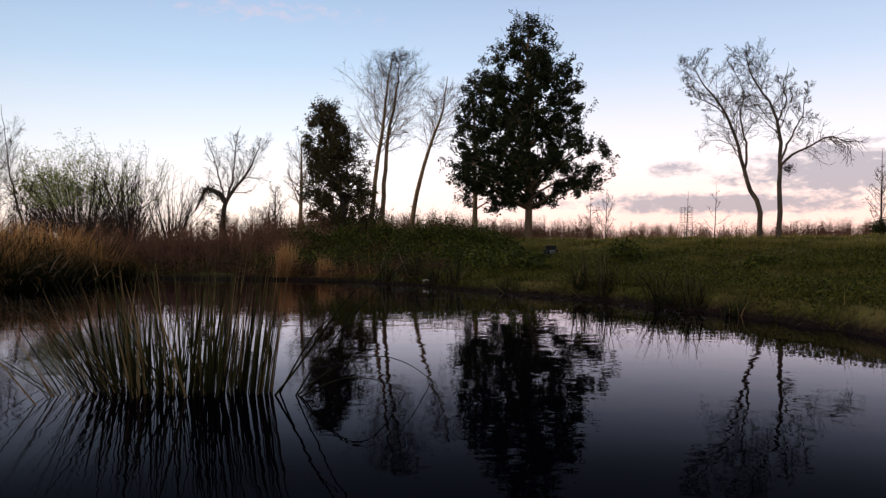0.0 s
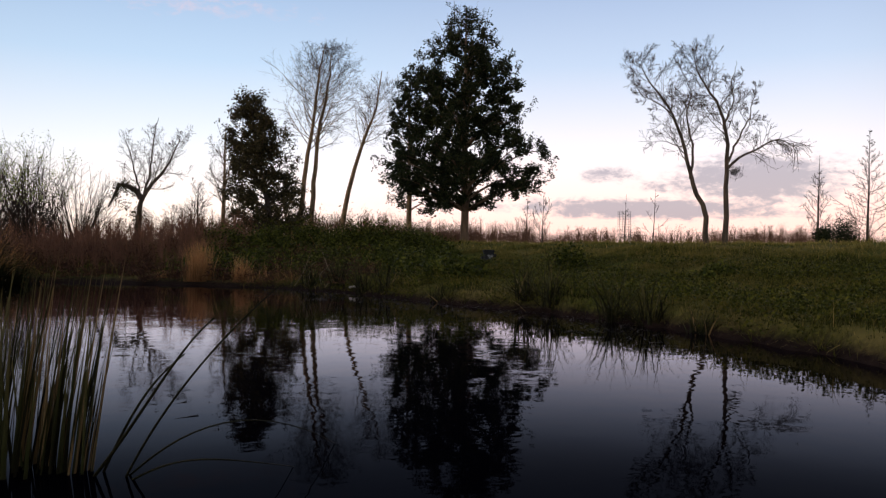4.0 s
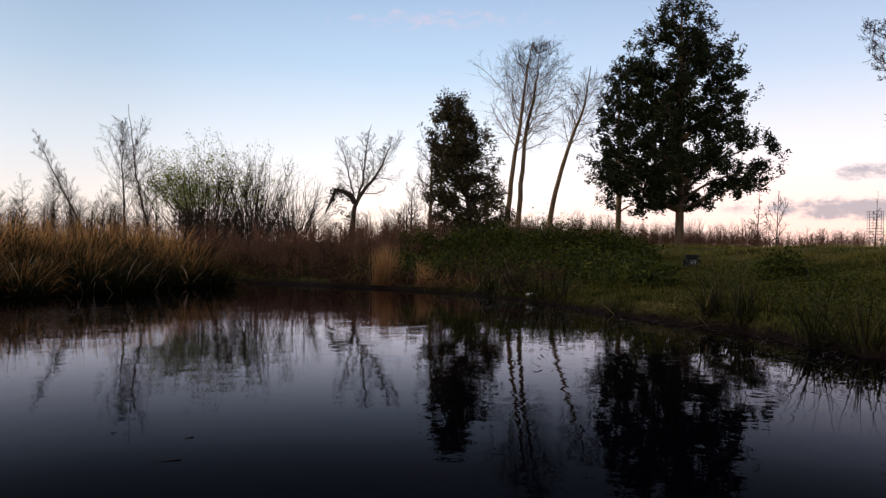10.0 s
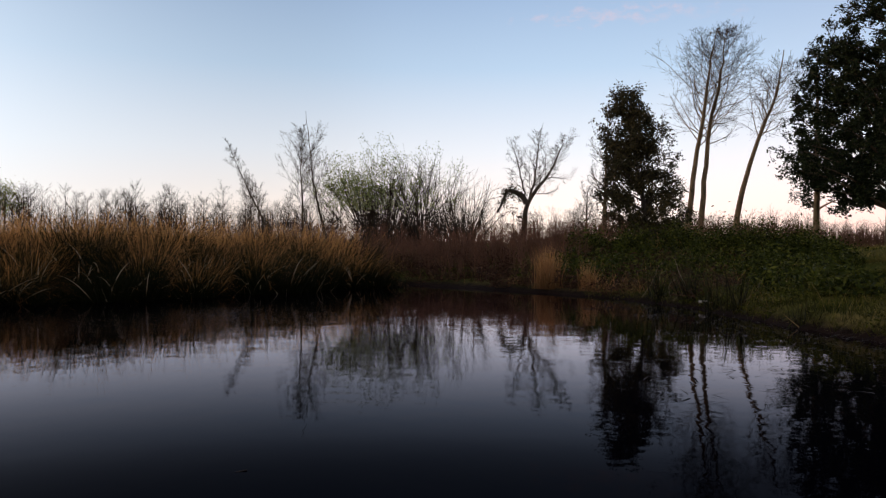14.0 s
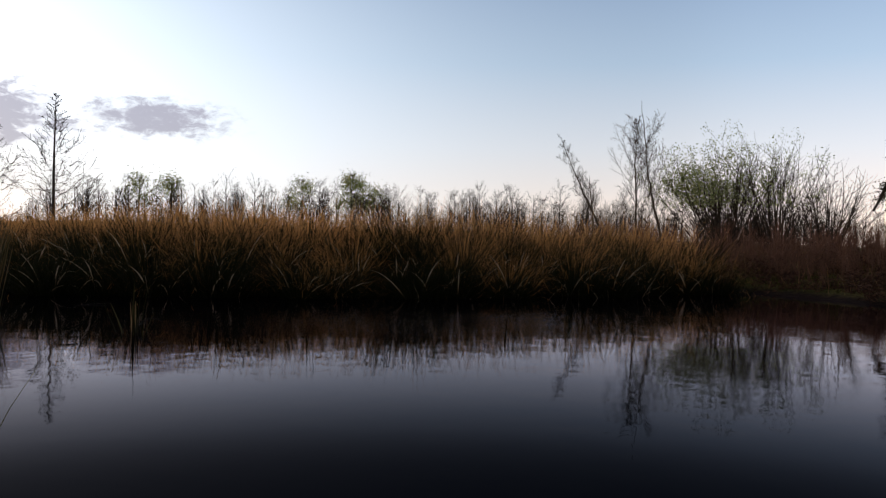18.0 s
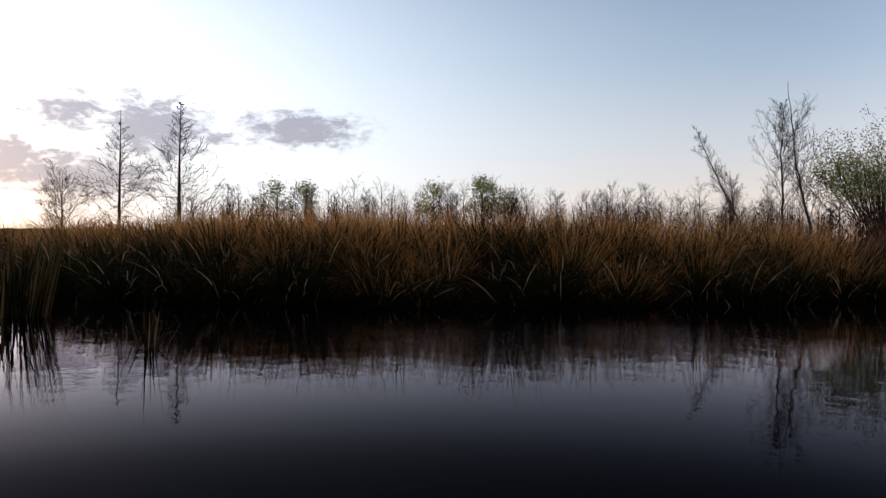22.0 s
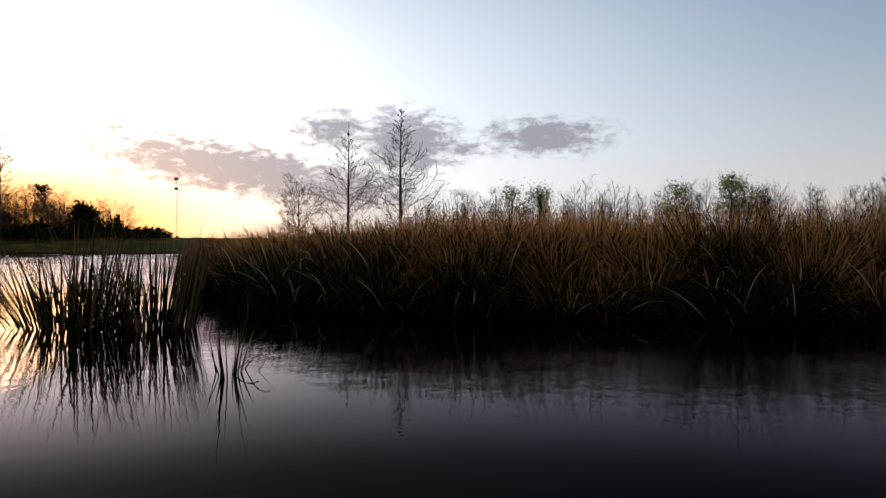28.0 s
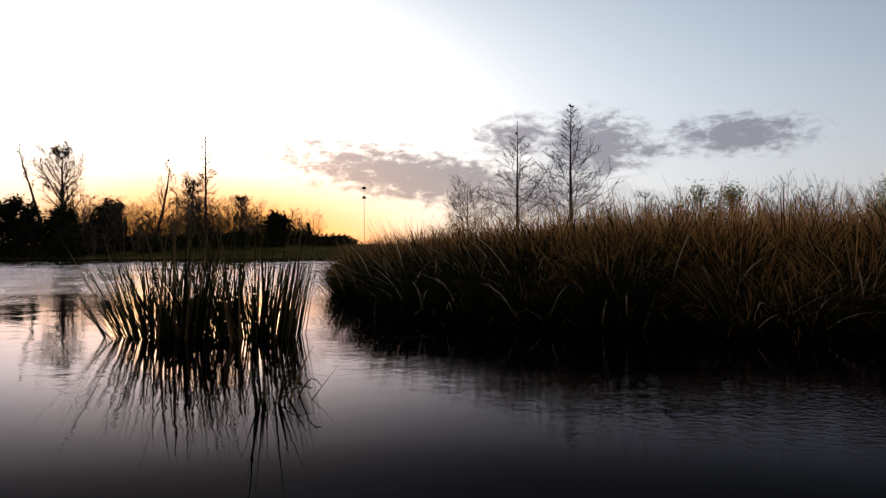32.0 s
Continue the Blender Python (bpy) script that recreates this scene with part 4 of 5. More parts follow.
# tan bark here stands in for the golden haze lighting these trees
woods("sunset_woods", rng, ring(rng, 110, 100.5, 113, 107, 118), 3.0, 6.8, TWIG_TAN, "bare trees on the far shore with the low sun's gold in their colour", fat=1.2)
woods("back_woods", rng, ring(rng, 160, 150, 320, 70, 110), 4.0, 8.0, TWIG, "bare woods behind the pond", fat=1.3)


def bushes(name, rng, spots, radius, tall, per, mat, label, leaf=(0.14, 0.07), category="bushes"):
    g = Geo()
    zs = height(spots[:, 0], spots[:, 1])
    for (x, y), z in zip(spots, zs):
        r, h = rng.uniform(*radius), rng.uniform(*tall)
        d = rng.normal(size=(per, 3))
        d /= np.linalg.norm(d, axis=1)[:, None]
        d[:, 2] = np.abs(d[:, 2])
        k = rng.uniform(0.55, 1.0, per)[:, None] * (1 + 0.25 * np.sin(d[:, :1] * 9 + x) * np.cos(d[:, 1:2] * 8 + y))
        c = d * k * (r, r, h) + (x, y, z)
        leaves(g, rng, c, leaf[0], leaf[1])
    return tagged(put(name, g.mesh(name), mat), label, category, kind="stuff")


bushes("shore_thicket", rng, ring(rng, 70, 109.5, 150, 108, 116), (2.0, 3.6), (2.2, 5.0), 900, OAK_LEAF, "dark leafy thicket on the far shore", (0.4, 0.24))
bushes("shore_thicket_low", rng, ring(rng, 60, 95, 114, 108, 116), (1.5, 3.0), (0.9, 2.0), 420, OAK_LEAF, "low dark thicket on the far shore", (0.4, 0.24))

# trees that stand out against the sunset
shore_tree = dict(counts=(30, 10, 6), spread=(52, 46, 46), ratio=(0.42, 0.46, 0.5), first=0.3, least=0.02, bark=BARK_DARK)
bare_tree("bare_tree", -106.1, -39.3, 13.4, 0.4, "round-crowned bare tree on the far shore", (0.5, 0.3), seed=81, shape=lambda t: float(np.interp(t, [0.3, 0.5, 0.8, 1], [0.7, 1.0, 0.8, 0.4])), **shore_tree)
bare_tree("bare_tree", -104.5, -40.4, 14.0, 0.28, "leaning bare tree on the far shore", (1.2, -3.0), seed=82, counts=(8, 6, 5), spread=(30, 42, 46), ratio=(0.18, 0.42, 0.5), first=0.55, least=0.02, bark=BARK_DARK)
bare_tree("bare_tree", -109.6, -28.8, 12.8, 0.3, "crooked bare tree against the sunset", (0.3, 2.4), -0.8, seed=83, counts=(9, 6, 5), spread=(38, 42, 46), ratio=(0.32, 0.42, 0.5), first=0.35, least=0.02, bark=BARK_DARK)
bare_tree("bare_tree", -113.8, -25.3, 11.5, 0.26, "bare tree behind the tall larch", (0.3, 0.8), seed=84, **shore_tree)
bare_tree("bare_tree", -111.6, -17.4, 8.0, 0.2, "low bare tree on the far shore", seed=85, **shore_tree)
bare_tree("bare_tree", -111.8, -8.4, 4.6, 0.15, "spreading bare tree at the shore's end", seed=86, **shore_tree)


def shore_bush(x, y, top, r, seed):
    rng = np.random.default_rng(seed)
    z = on_land(x, y)
    h = top - z
    lv = grow(rng, bent(rng, h * 0.8, 0.2, 0, 0.05), 0.2, (26, 7), (r / h, 0.45), (62, 48), (0.1, 0.15), (0.05, 0.04), 0.08, lambda t: 1.2 - 0.6 * t)
    t = build_tree("evergreen_tree", x, y, z, lv, BARK_DARK, BARK_DARK, "dark leafy evergreen on the far shore", "tree", 0.03, "far shore evergreens")
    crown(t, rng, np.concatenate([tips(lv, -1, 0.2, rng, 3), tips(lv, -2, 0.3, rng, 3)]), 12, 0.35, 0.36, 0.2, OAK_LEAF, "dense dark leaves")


for k, (x, y, top, r) in enumerate([(-102.8, -43.4, 9.2, 4.0), (-107.5, -33.7, 8.4, 2.6), (-100.2, -47.0, 10.0, 4.5), (-109.1, -12.0, 6.2, 2.2), (-104.5, -38.0, 6.5, 3.0)]):
    shore_bush(x, y, top, r, 90 + k)

# ---- reed bed ----
FRONT = np.array([(-8.9, 24.4), (-9.6, 22.6), (-9.9, 21.0), (-10.4, 18.5), (-11.2, 15.6), (-12.3, 12.8), (-13.3, 11.0), (-14.6, 9.6), (-18.0, 8.5), (-24.0, 7.6), (-31.0, 7.0)])


def tussocks(geo, rng, spots, per, h, wide=0.22, fan=0.45, width=0.017, arch=0.55, dry=0.5):
    """Fans of blades: upright in the heart, leaning outwards and arching at the rim; dry shifts them from dark to
    bright.
    """
    n = len(spots)
    size = rng.uniform(0.78, 1.14, n)
    own = np.repeat(np.arange(n), per)
    k = len(own)
    a = rng.uniform(0, 2 * np.pi, k)
    q = np.sqrt(rng.uniform(0, 1, k))
    r = q * wide
    base = np.stack([spots[own, 0] + r * np.cos(a), spots[own, 1] + r * np.sin(a), np.repeat(spots[:, 2], per)], 1)
    size = size * (0.83 + 0.17 * smooth(spots[:, 1], 10.0, 15.0))     # the bed is lower towards open water
    ln = h * size[own] * rng.uniform(0.62, 1.12, k)
    tilt = q * fan * rng.uniform(0.5, 1.2, k) + np.abs(rng.normal(0, 0.08, k))
    bend = np.where(rng.uniform(0, 1, k) < 0.5, rng.uniform(1.2, 2.3, k), np.abs(rng.normal(0.2, arch, k)))
    tilt = np.where(rng.uniform(0, 1, k) < 0.05, rng.uniform(0.2, 1.0, k), tilt)
    own_dry = dry + rng.uniform(-0.3, 0.3, n)[own]
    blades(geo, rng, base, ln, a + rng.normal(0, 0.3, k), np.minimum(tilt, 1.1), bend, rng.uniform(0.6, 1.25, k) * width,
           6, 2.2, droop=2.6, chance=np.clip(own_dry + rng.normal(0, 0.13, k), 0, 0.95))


def reed_spots(rng, n, depth, even):
    t0 = (np.arange(n) + 0.5 + rng.uniform(-even, even, n)) / n
    seg = np.linalg.norm(np.diff(FRONT, axis=0), axis=1)
    s = np.concatenate([[0], np.cumsum(seg)])
    t = np.clip(t0, 0, 1) * s[-1]
    p = np.stack([np.interp(t, s, FRONT[:, 0]), np.interp(t, s, FRONT[:, 1])], 1)
    i = np.clip(np.searchsorted(s, t) - 1, 0, len(seg) - 1)
    d = np.diff(FRONT, axis=0)[i] / seg[i][:, None]
    nrm = np.stack([-d[:, 1], d[:, 0]], 1)
    nrm = np.where((nrm[:, :1] > 0) & (nrm[:, 1:] < 0.5), -nrm, nrm)
    p = p + nrm * (depth + 0.3 + rng.normal(0, 0.12 + depth * 0.06, n))[:, None]
    return np.stack([p[:, 0], p[:, 1], np.maximum(height(p[:, 0], p[:, 1]) - 0.03, -0.3)], 1), nrm


rng = np.random.default_rng(101)
g = Geo()
# low dry in front rows puts their shaded face into the colour
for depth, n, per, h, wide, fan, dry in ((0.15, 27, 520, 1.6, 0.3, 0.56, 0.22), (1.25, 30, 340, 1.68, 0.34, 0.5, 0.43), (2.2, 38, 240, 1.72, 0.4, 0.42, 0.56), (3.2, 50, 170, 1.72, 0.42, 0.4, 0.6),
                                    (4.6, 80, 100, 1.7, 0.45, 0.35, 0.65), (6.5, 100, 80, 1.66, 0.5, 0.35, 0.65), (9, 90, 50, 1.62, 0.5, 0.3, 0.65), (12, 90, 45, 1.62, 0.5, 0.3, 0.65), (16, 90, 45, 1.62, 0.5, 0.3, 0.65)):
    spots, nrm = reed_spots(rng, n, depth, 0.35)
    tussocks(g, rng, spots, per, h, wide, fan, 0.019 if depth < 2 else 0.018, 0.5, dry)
    if depth < 1.5:                       # pale broken blades arching out over the water
        k = np.repeat(spots, 8, 0)
        m9 = len(k)
        out = np.arctan2(-nrm[:, 1], -nrm[:, 0])
        blades(g, rng, k + rng.normal(0, 0.15, k.shape) * (1, 1, 0), rng.uniform(1.0, 1.65, m9), np.repeat(out, 8) + rng.normal(0, 0.9, m9), rng.uniform(0.25, 0.7, m9),
               rng.uniform(0.7, 1.45, m9), rng.uniform(0.018, 0.034, m9), 7, 2.6, np.where(rng.uniform(0, 1, m9) > 0.3, 0.99, 0.5), 1.7)
        blades(g, rng, k + rng.normal(0, 0.3, k.shape) * (1, 1, 0), rng.uniform(0.6, 1.3, m9), rng.uniform(0, 6.28, m9), rng.uniform(0.2, 1.15, m9),
               rng.uniform(0, 0.4, m9), rng.uniform(0.008, 0.016, m9), 3, 2.4, np.where(rng.uniform(0, 1, m9) > 0.5, 0.99, 0.6))
for depth in (0.7, 1.7, 2.8, 4.2):            # low dark blades added between the tussocks to deepen the shade
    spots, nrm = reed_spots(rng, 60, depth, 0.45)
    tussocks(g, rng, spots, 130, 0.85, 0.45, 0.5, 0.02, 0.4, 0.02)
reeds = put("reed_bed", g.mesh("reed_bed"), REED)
tagged(reeds, "dense reed bed, dark green foot and tawny tips, shade and sunlight in the colour", "reeds", kind="stuff")


# ---- rush clumps standing in the water ----
def stem_mesh(rng, arch, width, seg=6):
    """One rush stem a metre long: a blade folded along its middle."""
    s = np.linspace(0, 1, seg + 1)
    ang = arch * s ** 1.6
    x = np.concatenate([[0], np.cumsum(np.sin((ang[1:] + ang[:-1]) / 2) / seg)])
    z = np.concatenate([[0], np.cumsum(np.cos((ang[1:] + ang[:-1]) / 2) / seg)])
    w = width * np.maximum(1 - s ** 2.2, 0.08) / 2
    V = np.stack([np.stack([x - w * 0.3, -w, z], 1), np.stack([x + w * 0.5, 0 * w, z], 1), np.stack([x - w * 0.3, w, z], 1)], 1).reshape(-1, 3)
    k = np.arange(seg) * 3
    Q = np.concatenate([np.stack([k, k + 1, k + 4, k + 3], 1), np.stack([k + 1, k + 2, k + 5, k + 4], 1)])
    uv = np.stack([np.full(len(V), rng.choice([rng.uniform(0, 0.9), 0.99], p=[0.85, 0.15])), np.repeat(s, 3)], 1)
    return mesh_from("rush_stem", V, Q, uv)


rng = np.random.default_rng(110)
STEMS = [stem_mesh(rng, a, w) for a in (0.05, 0.15, 0.3, 0.5, 0.9, 1.5) for w in (0.010, 0.014, 0.018, 0.013)]
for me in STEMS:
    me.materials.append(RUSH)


def rush_clump(x, y, wide, deep, n, h, seed, label, lean=0.28, stiff=False, thick=1.0, turn=0.0, hold=False):
    rng = np.random.default_rng(seed)
    t = thing("rush_clump", x, y, -0.3, label, "rushes", "rush clumps in the pond")
    t.rotation_euler = (0, 0, turn)
    for k in range(n):
        u, v = rng.uniform(-1, 1), rng.normal(0, 0.5)
        if hold and u > 0:
            v = v * (1 - 0.9 * u) - 0.35 * u
        i = int(min(5, abs(rng.normal(0, 1.1 if stiff else 1.6)))) * 4 + rng.integers(4)
        ln = (h + 0.3) * rng.uniform(0.5, 1.12)
        tilt = min(abs(u) * 0.42 + abs(rng.normal(0, lean)) * 0.55, 0.95)
        if u > 0.3:
            tilt, i = min(tilt, 0.16), i % 12
        yaw = math.atan2(v * deep * 0.6 + rng.normal(0, 0.25) * wide, u * wide + rng.normal(0, 0.35) * wide)
        if hold and u > -0.45 and math.cos(yaw) * tilt > 0.12:
            tilt, i = 0.12 / math.cos(yaw), i % 8
        if hold and math.sin(yaw) > 0.2:
            tilt *= 0.35
        ob = new("stem", STEMS[i])
        ob.parent = t
        ob.matrix_basis = Matrix.Translation((u * wide, v * deep, 0)) @ Matrix.Rotation(yaw, 4, "Z") @ Matrix.Rotation(tilt, 4, "Y") @ Matrix.Diagonal((ln, thick, ln, 1))
    return t


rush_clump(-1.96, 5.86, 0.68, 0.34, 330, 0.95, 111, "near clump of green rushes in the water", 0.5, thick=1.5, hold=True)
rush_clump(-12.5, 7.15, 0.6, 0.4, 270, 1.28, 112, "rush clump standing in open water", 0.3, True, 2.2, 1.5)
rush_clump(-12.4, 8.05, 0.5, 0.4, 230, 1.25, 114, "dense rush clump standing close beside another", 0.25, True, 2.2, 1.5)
rush_clump(-8.3, 9.15, 0.09, 0.05, 15, 0.62, 113, "small sprig of rushes in the water", 0.3, thick=1.3)

# ---- weedy bank and lawn ----
rng = np.random.default_rng(400)


def scatter(rng, n, x0, x1, y0, y1, lo, hi):
    """Places on land whose distance to the water is within lo and hi."""
    p = np.stack([rng.uniform(x0, x1, n), rng.uniform(y0, y1, n)], 1)
    d = shore(p[:, 0], p[:, 1])
    return p[(d > lo) & (d < hi)]


def turf(name, rng, p, h, lean, width, mat, label, category="grass", patch=0.0):
    z = height(p[:, 0], p[:, 1])
    n = len(p)
    big = 1 + patch * np.sin(p[:, 0] * 2.3 + 3 * np.sin(p[:, 1] * 0.9)) * np.cos(p[:, 1] * 1.9 + p[:, 0])
    g = Geo()
    blades(g, rng, np.stack([p[:, 0], p[:, 1], z - 0.01], 1), h * big * rng.uniform(0.5, 1.3, n), rng.uniform(0, 2 * np.pi, n), np.abs(rng.normal(0, lean, n)),
           np.abs(rng.normal(0, 0.7, n)), rng.uniform(0.6, 1.3, n) * width, 3, 1.6)
    return tagged(put(name, g.mesh(name), mat), label, category, kind="stuff")


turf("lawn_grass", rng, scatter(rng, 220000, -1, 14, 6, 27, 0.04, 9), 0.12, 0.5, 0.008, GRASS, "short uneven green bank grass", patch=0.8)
turf("meadow_grass", rng, scatter(rng, 90000, 2, 30, 14, 42, 7, 40), 0.14, 0.5, 0.014, MEADOW, "rough meadow grass", patch=0.5)
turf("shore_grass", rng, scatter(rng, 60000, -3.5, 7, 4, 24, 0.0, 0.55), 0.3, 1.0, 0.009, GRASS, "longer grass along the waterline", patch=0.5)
turf("dry_bank_grass", rng, scatter(rng, 1500, -16, 1, 18, 34, 0.3, 11), 0.55, 0.55, 0.01, STRAW, "dry brown grass among the weeds", patch=0.6)
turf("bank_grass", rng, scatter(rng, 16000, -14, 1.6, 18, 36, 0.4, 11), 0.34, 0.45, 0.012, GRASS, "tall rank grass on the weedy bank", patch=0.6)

# clover and low weeds on the lawn's slope
p = scatter(rng, 150000, -1, 12, 6, 24, 0.03, 6)
keep = np.sin(p[:, 0] * 1.4 + 2 * np.sin(p[:, 1] * 0.8)) * np.cos(p[:, 1] * 1.1) > -0.1
p = p[keep]
g = Geo()
leaves(g, rng, np.stack([p[:, 0], p[:, 1], height(p[:, 0], p[:, 1]) + rng.uniform(0.02, 0.2, len(p))], 1), 0.05, 0.034)
tagged(put("clover", g.mesh("clover"), CLOVER_LEAF), "low broad-leaved clover and weeds in the grass", "weeds", kind="stuff")

bank = scatter(rng, 360, -6.0, 2.2, 18.5, 31, 1.2, 9)
bushes("weeds", rng, bank, (0.3, 0.7), (0.12, 0.6), 260, WEED_LEAF, "dense green weeds on the bank", (0.15, 0.055), "weeds")
bushes("dead_weeds", rng, scatter(rng, 620, -13, 0.0, 18.5, 31, 0.2, 5.0), (0.25, 0.6), (0.2, 0.55), 120, DEAD_LEAF, "withered brown weeds by the water", (0.16, 0.025), "weeds")


def green_bush(x, y, r, h, n, seed, label, mat=WEED_LEAF, leaf=(0.09, 0.045)):
    rng = np.random.default_rng(seed)
    t = thing("green_bush", x, y, on_land(x, y), label, "bush", "bushes along the bank")
    g = Geo()
    spots = []
    for k in range(16):
        a = rng.uniform(0, 2 * np.pi)
        d = np.array([math.cos(a) * r / h * rng.uniform(0.1, 1.0), math.sin(a) * r / h * rng.uniform(0.1, 1.0), 1.0])
        q, _ = branch(rng, (0, 0, -0.05), d / np.linalg.norm(d), h * rng.uniform(0.7, 1.05), 6, 0.14, 0.02)
        tube(g, q, np.linspace(0.02, 0.006, len(q)), 4)
        spots.extend(q[2:])
    tagged(put("stem_thicket", g.mesh("bush_stems", True), TWIG, t), kind="stuff")
    crown(t, rng, np.array(spots), n, r * 0.26, leaf[0], leaf[1], mat, "crowded green leaves")


for k, (x, y, r, h) in enumerate([(-4.9, 28.8, 1.1, 1.0), (-3.4, 28.4, 1.0, 0.9), (-2.2, 29.0, 1.2, 1.0),
                                  (-0.9, 28.2, 1.2, 1.05), (0.2, 28.8, 1.2, 1.1), (1.2, 28.0, 1.0, 0.9), (2.0, 27.0, 0.8, 0.6), (-1.4, 25.0, 0.9, 0.8),
                                  (0.4, 24.0, 0.8, 0.7), (4.6, 20.3, 0.75, 0.4), (6.3, 15.6, 0.5, 0.25)]):
    green_bush(x, y, r, h * 0.58, 60, 420 + k, "dense dark green bush on the bank" if h > 0.5 else "low dark green shrub in the lawn")
green_bush(21.8, 37.0, 0.9, 1.3, 40, 440, "rounded dark bush on the lawn's far side", OAK_LEAF)
green_bush(14.9, 27.1, 0.28, 0.6, 16, 441, "small dark evergreen bush on the lawn", OAK_LEAF)


# straw-coloured grass clumps at the waterline
def straw_clump(x, y, wide, n, h, lean, arch, seed, label):
    rng = np.random.default_rng(seed)
    t = thing("straw_clump", x, y, on_land(x, y), label, "dry grass", "dry grass clumps")
    g = Geo()
    base = rng.normal(0, wide * 0.42, (n, 3)) * (1, 0.6, 0) - (0, 0, 0.03)
    blades(g, rng, base, h * rng.uniform(0.45, 1.15, n), rng.uniform(0, 2 * np.pi, n), np.abs(rng.normal(0, lean, n)), np.abs(rng.normal(0, arch, n)), rng.uniform(0.6, 1.2, n) * 0.012, 4)
    tagged(put("blade_tuft", g.mesh("straw"), STRAW, t), kind="stuff")


straw_clump(-4.75, 23.85, 0.38, 560, 1.1, 0.17, 0.25, 451, "upright clump of orange dry grass")
straw_clump(-3.5, 23.2, 0.25, 180, 0.75, 0.25, 0.6, 452, "smaller clump of orange dry grass")
straw_clump(-3.0, 22.9, 0.5, 80, 0.6, 0.7, 1.2, 453, "flattened dry grass at the waterline")
straw_clump(-2.2, 22.4, 0.4, 50, 0.5, 0.8, 1.2, 454, "flattened dry grass beside the weeds")
straw_clump(-5.9, 24.6, 0.3, 60, 0.35, 0.5, 0.8, 455, "low dry grass at the waterline")


# sedge tufts on the lawn shore
def sedge(x, y, n, h, seed):
    rng = np.random.default_rng(seed)
    t = thing("sedge_tuft", x, y, max(on_land(x, y), 0.0), "arching green sedge tuft at the waterline", "sedge", "sedge tufts")
    g = Geo()
    blades(g, rng, rng.normal(0, 0.09, (n, 3)) * (1, 1, 0) - (0, 0, 0.04), h * rng.uniform(0.6, 1.15, n), rng.uniform(0, 2 * np.pi, n),
           np.abs(rng.normal(0, 0.65, n)), np.abs(rng.normal(0.3, 0.5, n)), rng.uniform(0.7, 1.2, n) * 0.022, 5)
    tagged(put("blade_tuft", g.mesh("sedge"), RUSH, t), kind="stuff")


for k, (x, y, h) in enumerate([(3.0, 14.75, 1.0), (2.7, 15.3, 0.85), (3.55, 13.0, 0.95), (3.9, 12.5, 0.8), (1.3, 17.0, 0.45), (4.2, 11.5, 0.4), (-0.2, 19.6, 0.9), (-0.8, 20.7, 1.0), (0.3, 18.9, 0.8), (-1.5, 21.4, 0.9)]):
    sedge(x, y, 60, h * 1.1, 460 + k)


# ---- small things ----
def bar(name, pts, r0, r1, mat, label, category, group="", sides=6, z0=0.0):
    pts = np.asarray(pts, float)
    t = thing(name, *pts[0], label, category, group)
    g = Geo()
    tube(g, pts - pts[0], np.linspace(r0, r1, len(pts)), sides)
    put("wood", g.mesh(name, True), mat, t)
    return t


bar("driftwood", [(-0.52, 20.1, 0.13), (-0.42, 20.06, 0.15), (-0.34, 20.04, 0.14), (-0.22, 20.0, 0.1), (-0.08, 19.9, 0.03)], 0.03, 0.004, DRIFT, "bleached white driftwood on the mud", "driftwood")
for k, (x, y, h, lx) in enumerate([(-2.0, 21.9, 1.1, 0.55), (-1.7, 21.6, 0.9, 0.35), (-1.3, 21.3, 0.6, 0.15), (-0.9, 22.0, 1.1, -0.5), (-1.1, 21.0, 0.4, 0.2)]):
    s = np.linspace(0, 1, 7)
    bar("dead_stalk", np.stack([x + lx * s + 0.06 * np.sin(5 * s + k), y + 0 * s, on_land(x, y) - 0.05 + h * s - 0.25 * h * s ** 3], 1), 0.01, 0.004, STALK, "pale dead stalk leaning over the weeds", "stalk", "dead stalks")

# black box with a printed plate on the lawn's edge
bx, by = 3.2, 23.6
bz = on_land(bx, by)
t = thing("utility_box", bx, by, bz - 0.02, "small black box with a pale printed plate on the grass", "box")
def block(sx, sy, sz, at=(0, 0, 0), bevel=0.01):
    bm = bmesh.new()
    bmesh.ops.create_cube(bm, size=1)
    bmesh.ops.scale(bm, vec=(sx, sy, sz), verts=bm.verts)
    bmesh.ops.bevel(bm, geom=list(bm.edges), offset=bevel, segments=2, affect="EDGES")
    bmesh.ops.translate(bm, vec=at, verts=bm.verts)
    return bm
part("body", block(0.42, 0.3, 0.34, (0, 0, 0.17), 0.07), BLACK, t)
part("lid", block(0.36, 0.3, 0.07, (0, 0, 0.35), 0.03), BLACK, t)
plate = part("plate", block(0.24, 0.012, 0.13, (0.02, -0.157, 0.2), 0.003), BLACK, t, "dark plate with pale print")
for k in range(3):
    part("print_bar", block(0.15 - 0.02 * k, 0.006, 0.012, (0.02, -0.166, 0.235 - 0.035 * k), 0.001), WHITE, plate, "pale bar of print")
t = thing("marker", bx - 0.35, by - 0.25, on_land(bx - 0.35, by - 0.25), "small yellow plastic marker in the grass", "marker")
part("peg", block(0.16, 0.05, 0.05, (0, 0, 0.03), 0.01), YELLOW, t)

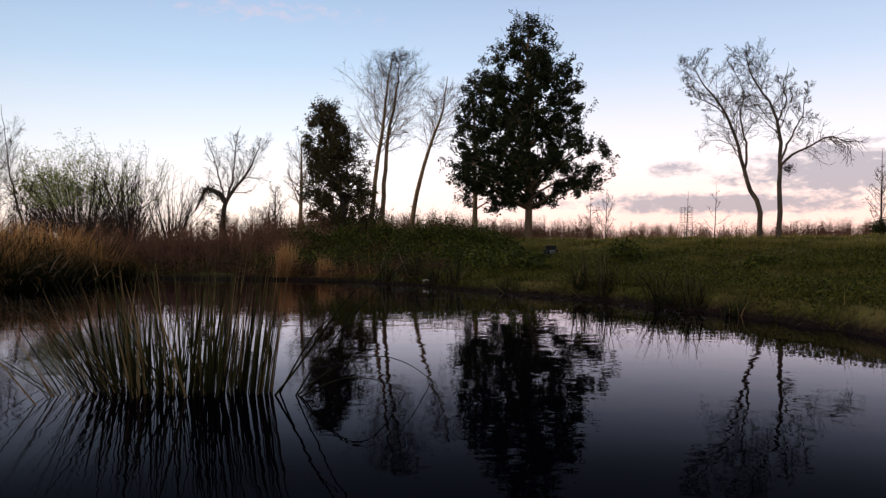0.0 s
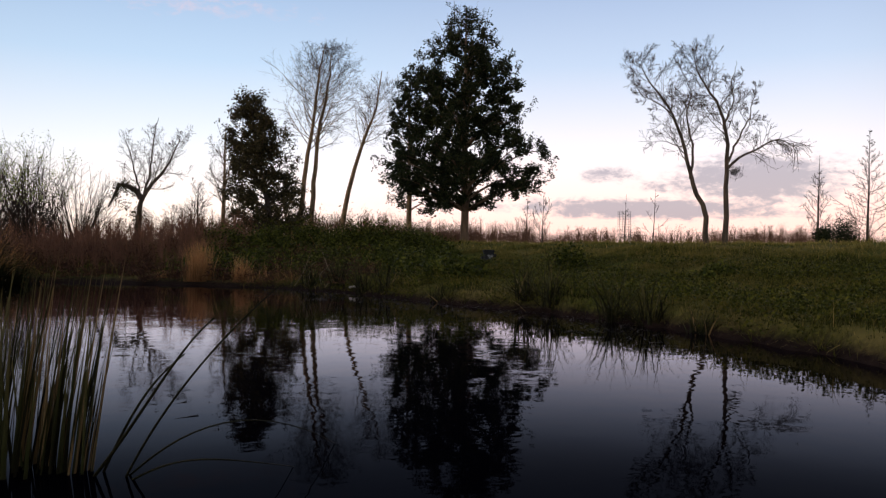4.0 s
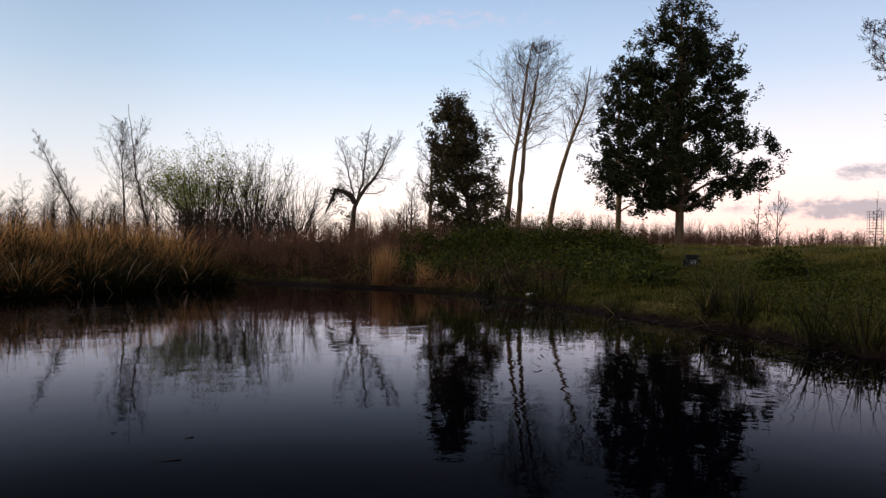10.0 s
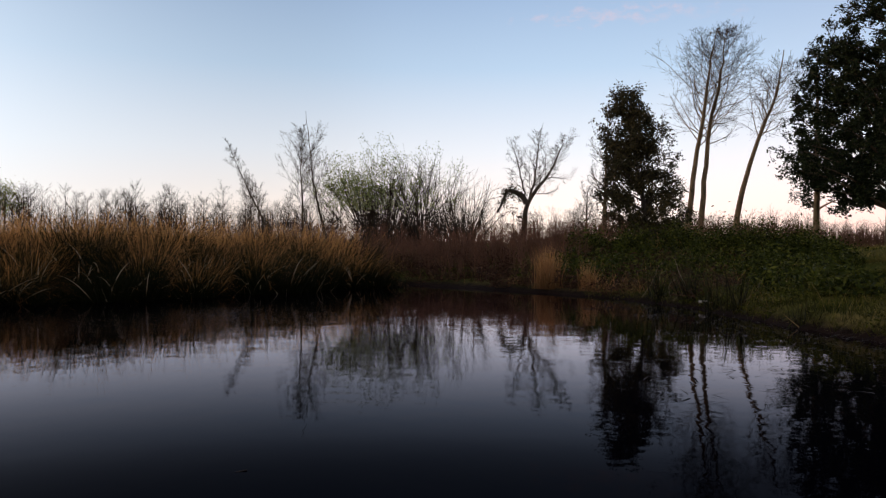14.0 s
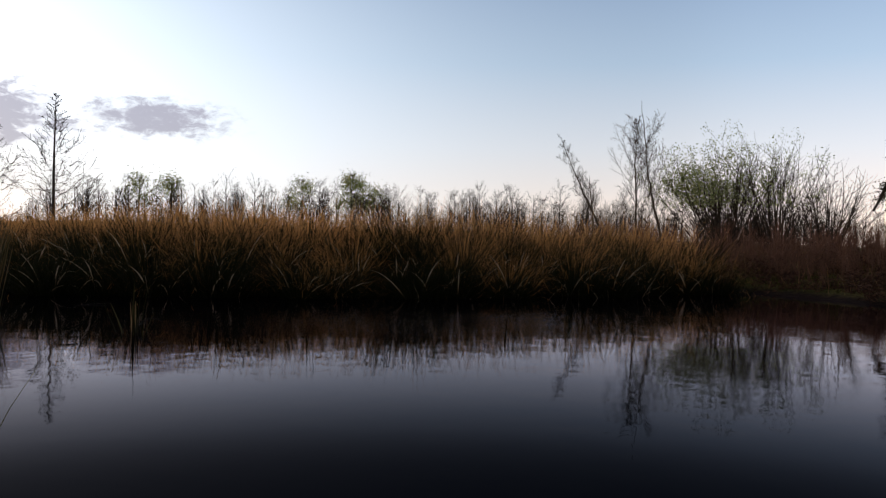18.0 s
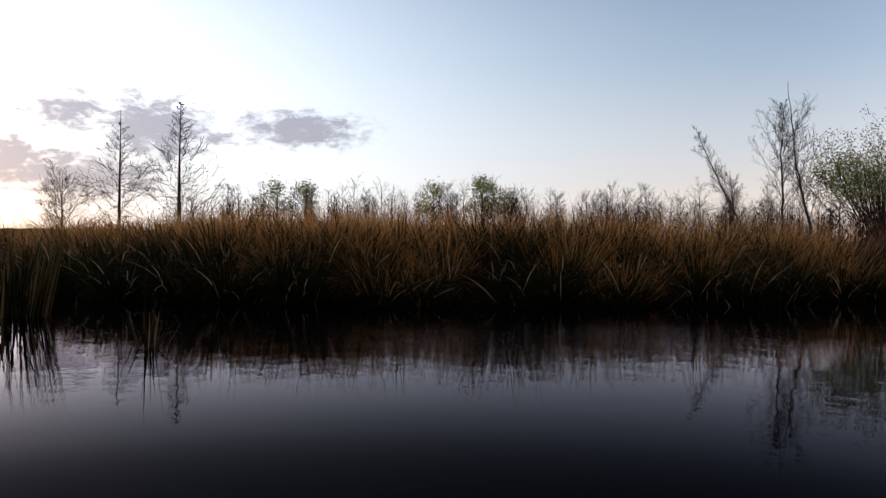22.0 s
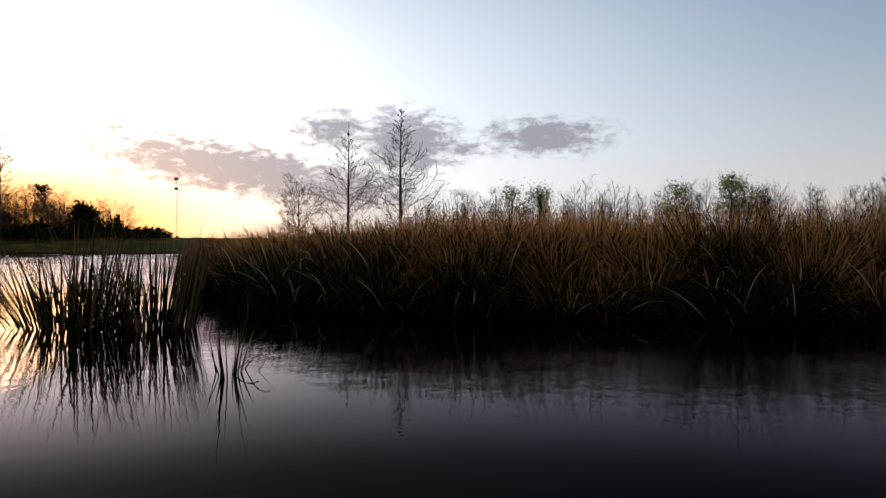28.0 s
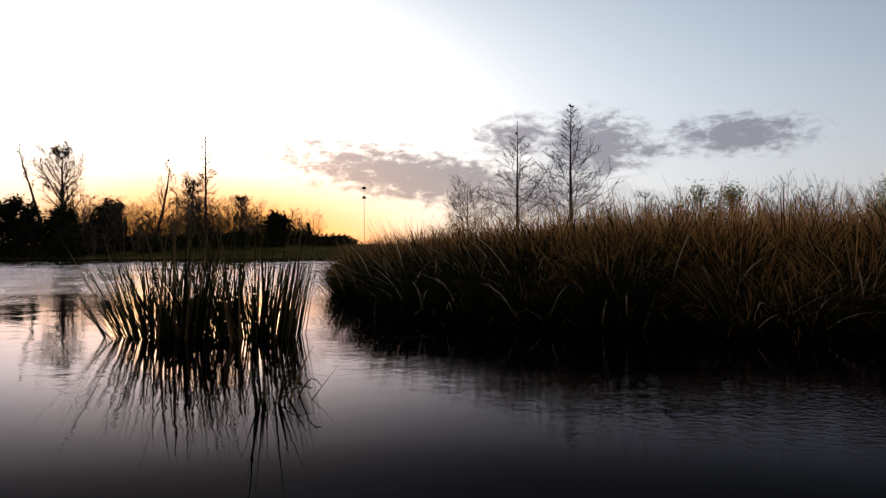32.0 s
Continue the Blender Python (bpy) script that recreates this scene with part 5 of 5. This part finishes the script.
# wire tree guard round a sapling
def wire_guard(x, y, h, r, seed):
    larch(x, y, 4.1, seed, "young bare sapling in a wire guard", 14, 0.035, 0.16, 4, 0.01)
    t = thing("tree_guard", x, y, on_land(x, y), "round wire mesh guard about a sapling", "tree guard")
    k = np.linspace(0, 2 * np.pi, 25)
    for z in np.arange(0.05, h + 0.01, 0.14):
        g = Geo()
        tube(g, np.stack([r * np.cos(k), r * np.sin(k), z + 0 * k], 1), np.full(25, 0.006), 4)
        put("hoop", g.mesh("hoop"), WIRE, t)
    for a in k[:-1:2]:
        g = Geo()
        tube(g, [(r * math.cos(a), r * math.sin(a), -0.05), (r * math.cos(a), r * math.sin(a), h)], [0.006, 0.006], 4)
        put("upright", g.mesh("upright"), WIRE, t)
wire_guard(13.9, 45.2, 1.9, 0.36, 501)

# floodlight mast beyond the marsh
mx, my = -202.0, -9.7
t = thing("floodlight_mast", mx, my, on_land(mx, my), "tall thin mast with two floodlights", "mast")
g = Geo()
tube(g, [(0, 0, 0), (0, 0, 8), (0, 0, 15)], [0.08, 0.07, 0.05], 8)
put("pole", g.mesh("pole", True), STEEL, t)
for z in (12.6, 15.0):
    lamp = part("floodlight", block(0.5, 0.9, 0.5, (0, 0.0, z), 0.06), STEEL, t)
    part("bracket", block(0.2, 1.3, 0.1, (0, 0, z - 0.35), 0.02), STEEL, lamp)

# broken stems and litter on the water
for k, (x, y, a, ln, up1) in enumerate([(-8.75, 9.25, 0.5, 0.45, 0.16), (-8.45, 9.15, 2.0, 0.25, 0.1), (-12.2, 9.4, 1.7, 0.8, 0.02), (-1.33, 6.76, 0.6, 0.38, 0.005), (-1.3, 7.31, 0.9, 0.16, 0.005),
                                      (-3.2, 5.6, 3.6, 0.9, 0.25)]):
    s = np.linspace(0, 1, 6)
    bar("broken_stem", np.stack([x + ln * s * math.cos(a), y + ln * s * math.sin(a), -0.02 + up1 * np.sin(s * 2.2) + 0.02 * s], 1), 0.006, 0.003, WET_STICK, "dead broken rush stem in the water", "stem", "broken stems")

# long bent rush stems at the clump's edge
for k, (pts, r) in enumerate([([(-1.3, 5.75, -0.1), (-0.95, 5.35, 0.3), (-0.72, 5.15, 0.6), (-0.55, 5.15, 0.8)], 0.009),
                              ([(-1.12, 5.72, -0.1), (-0.82, 5.3, 0.33), (-0.52, 4.95, 0.68), (-0.24, 4.8, 0.95)], 0.007),
                              ([(-1.1, 5.7, -0.05), (-0.75, 5.4, 0.23), (-0.42, 5.45, 0.3), (-0.1, 6.2, 0.0)], 0.006),
                              ([(-1.08, 5.66, -0.05), (-0.75, 5.25, 0.16), (-0.5, 5.15, 0.2), (-0.28, 5.75, 0.0)], 0.006),
                              ([(-1.25, 5.8, -0.1), (-1.0, 5.5, 0.3), (-0.85, 5.4, 0.5), (-0.72, 5.35, 0.62)], 0.008)]):
    pts = np.array(pts)
    f, fi = np.linspace(0, len(pts) - 1, 16), np.arange(len(pts))
    curve = np.stack([np.polyval(np.polyfit(fi, pts[:, c], 3), f) for c in range(3)], 1)
    bar("bent_stem", curve, r, r * 0.4, RUSH, "long rush stem bent over the water", "stem", "bent stems")

p = np.stack([rng.uniform(-2.6, 3.6, 16000), rng.uniform(9.6, 21.5, 16000)], 1)
d = shore(p[:, 0], p[:, 1])
clot = np.sin(p[:, 0] * 2.6 + np.sin(p[:, 1] * 1.9)) * np.cos(p[:, 1] * 2.3 + p[:, 0]) * 0.5
isle = clot - np.hypot((p[:, 0] - 0.9) / 1.4, (p[:, 1] - 12.2) / 1.9) + 0.7
edge = clot + (d + 1.9) * 0.6
p = p[(d < -0.03) & ((isle > 0.0) & (rng.uniform(0, 1, len(p)) < 0.5) | (edge > 0.1))]
n = len(p)
g = Geo()
blades(g, rng, np.stack([p[:, 0], p[:, 1], 0 * p[:, 0] - 0.01], 1), rng.uniform(0.05, 0.22, n), rng.uniform(0, 6.28, n), rng.uniform(1.3, 1.57, n), np.abs(rng.normal(0, 0.4, n)), rng.uniform(0.012, 0.035, n), 3)
tagged(put("floating_litter", g.mesh("floating_litter"), WET_STICK), "dark dead stems and litter floating on the water", "litter", kind="stuff")
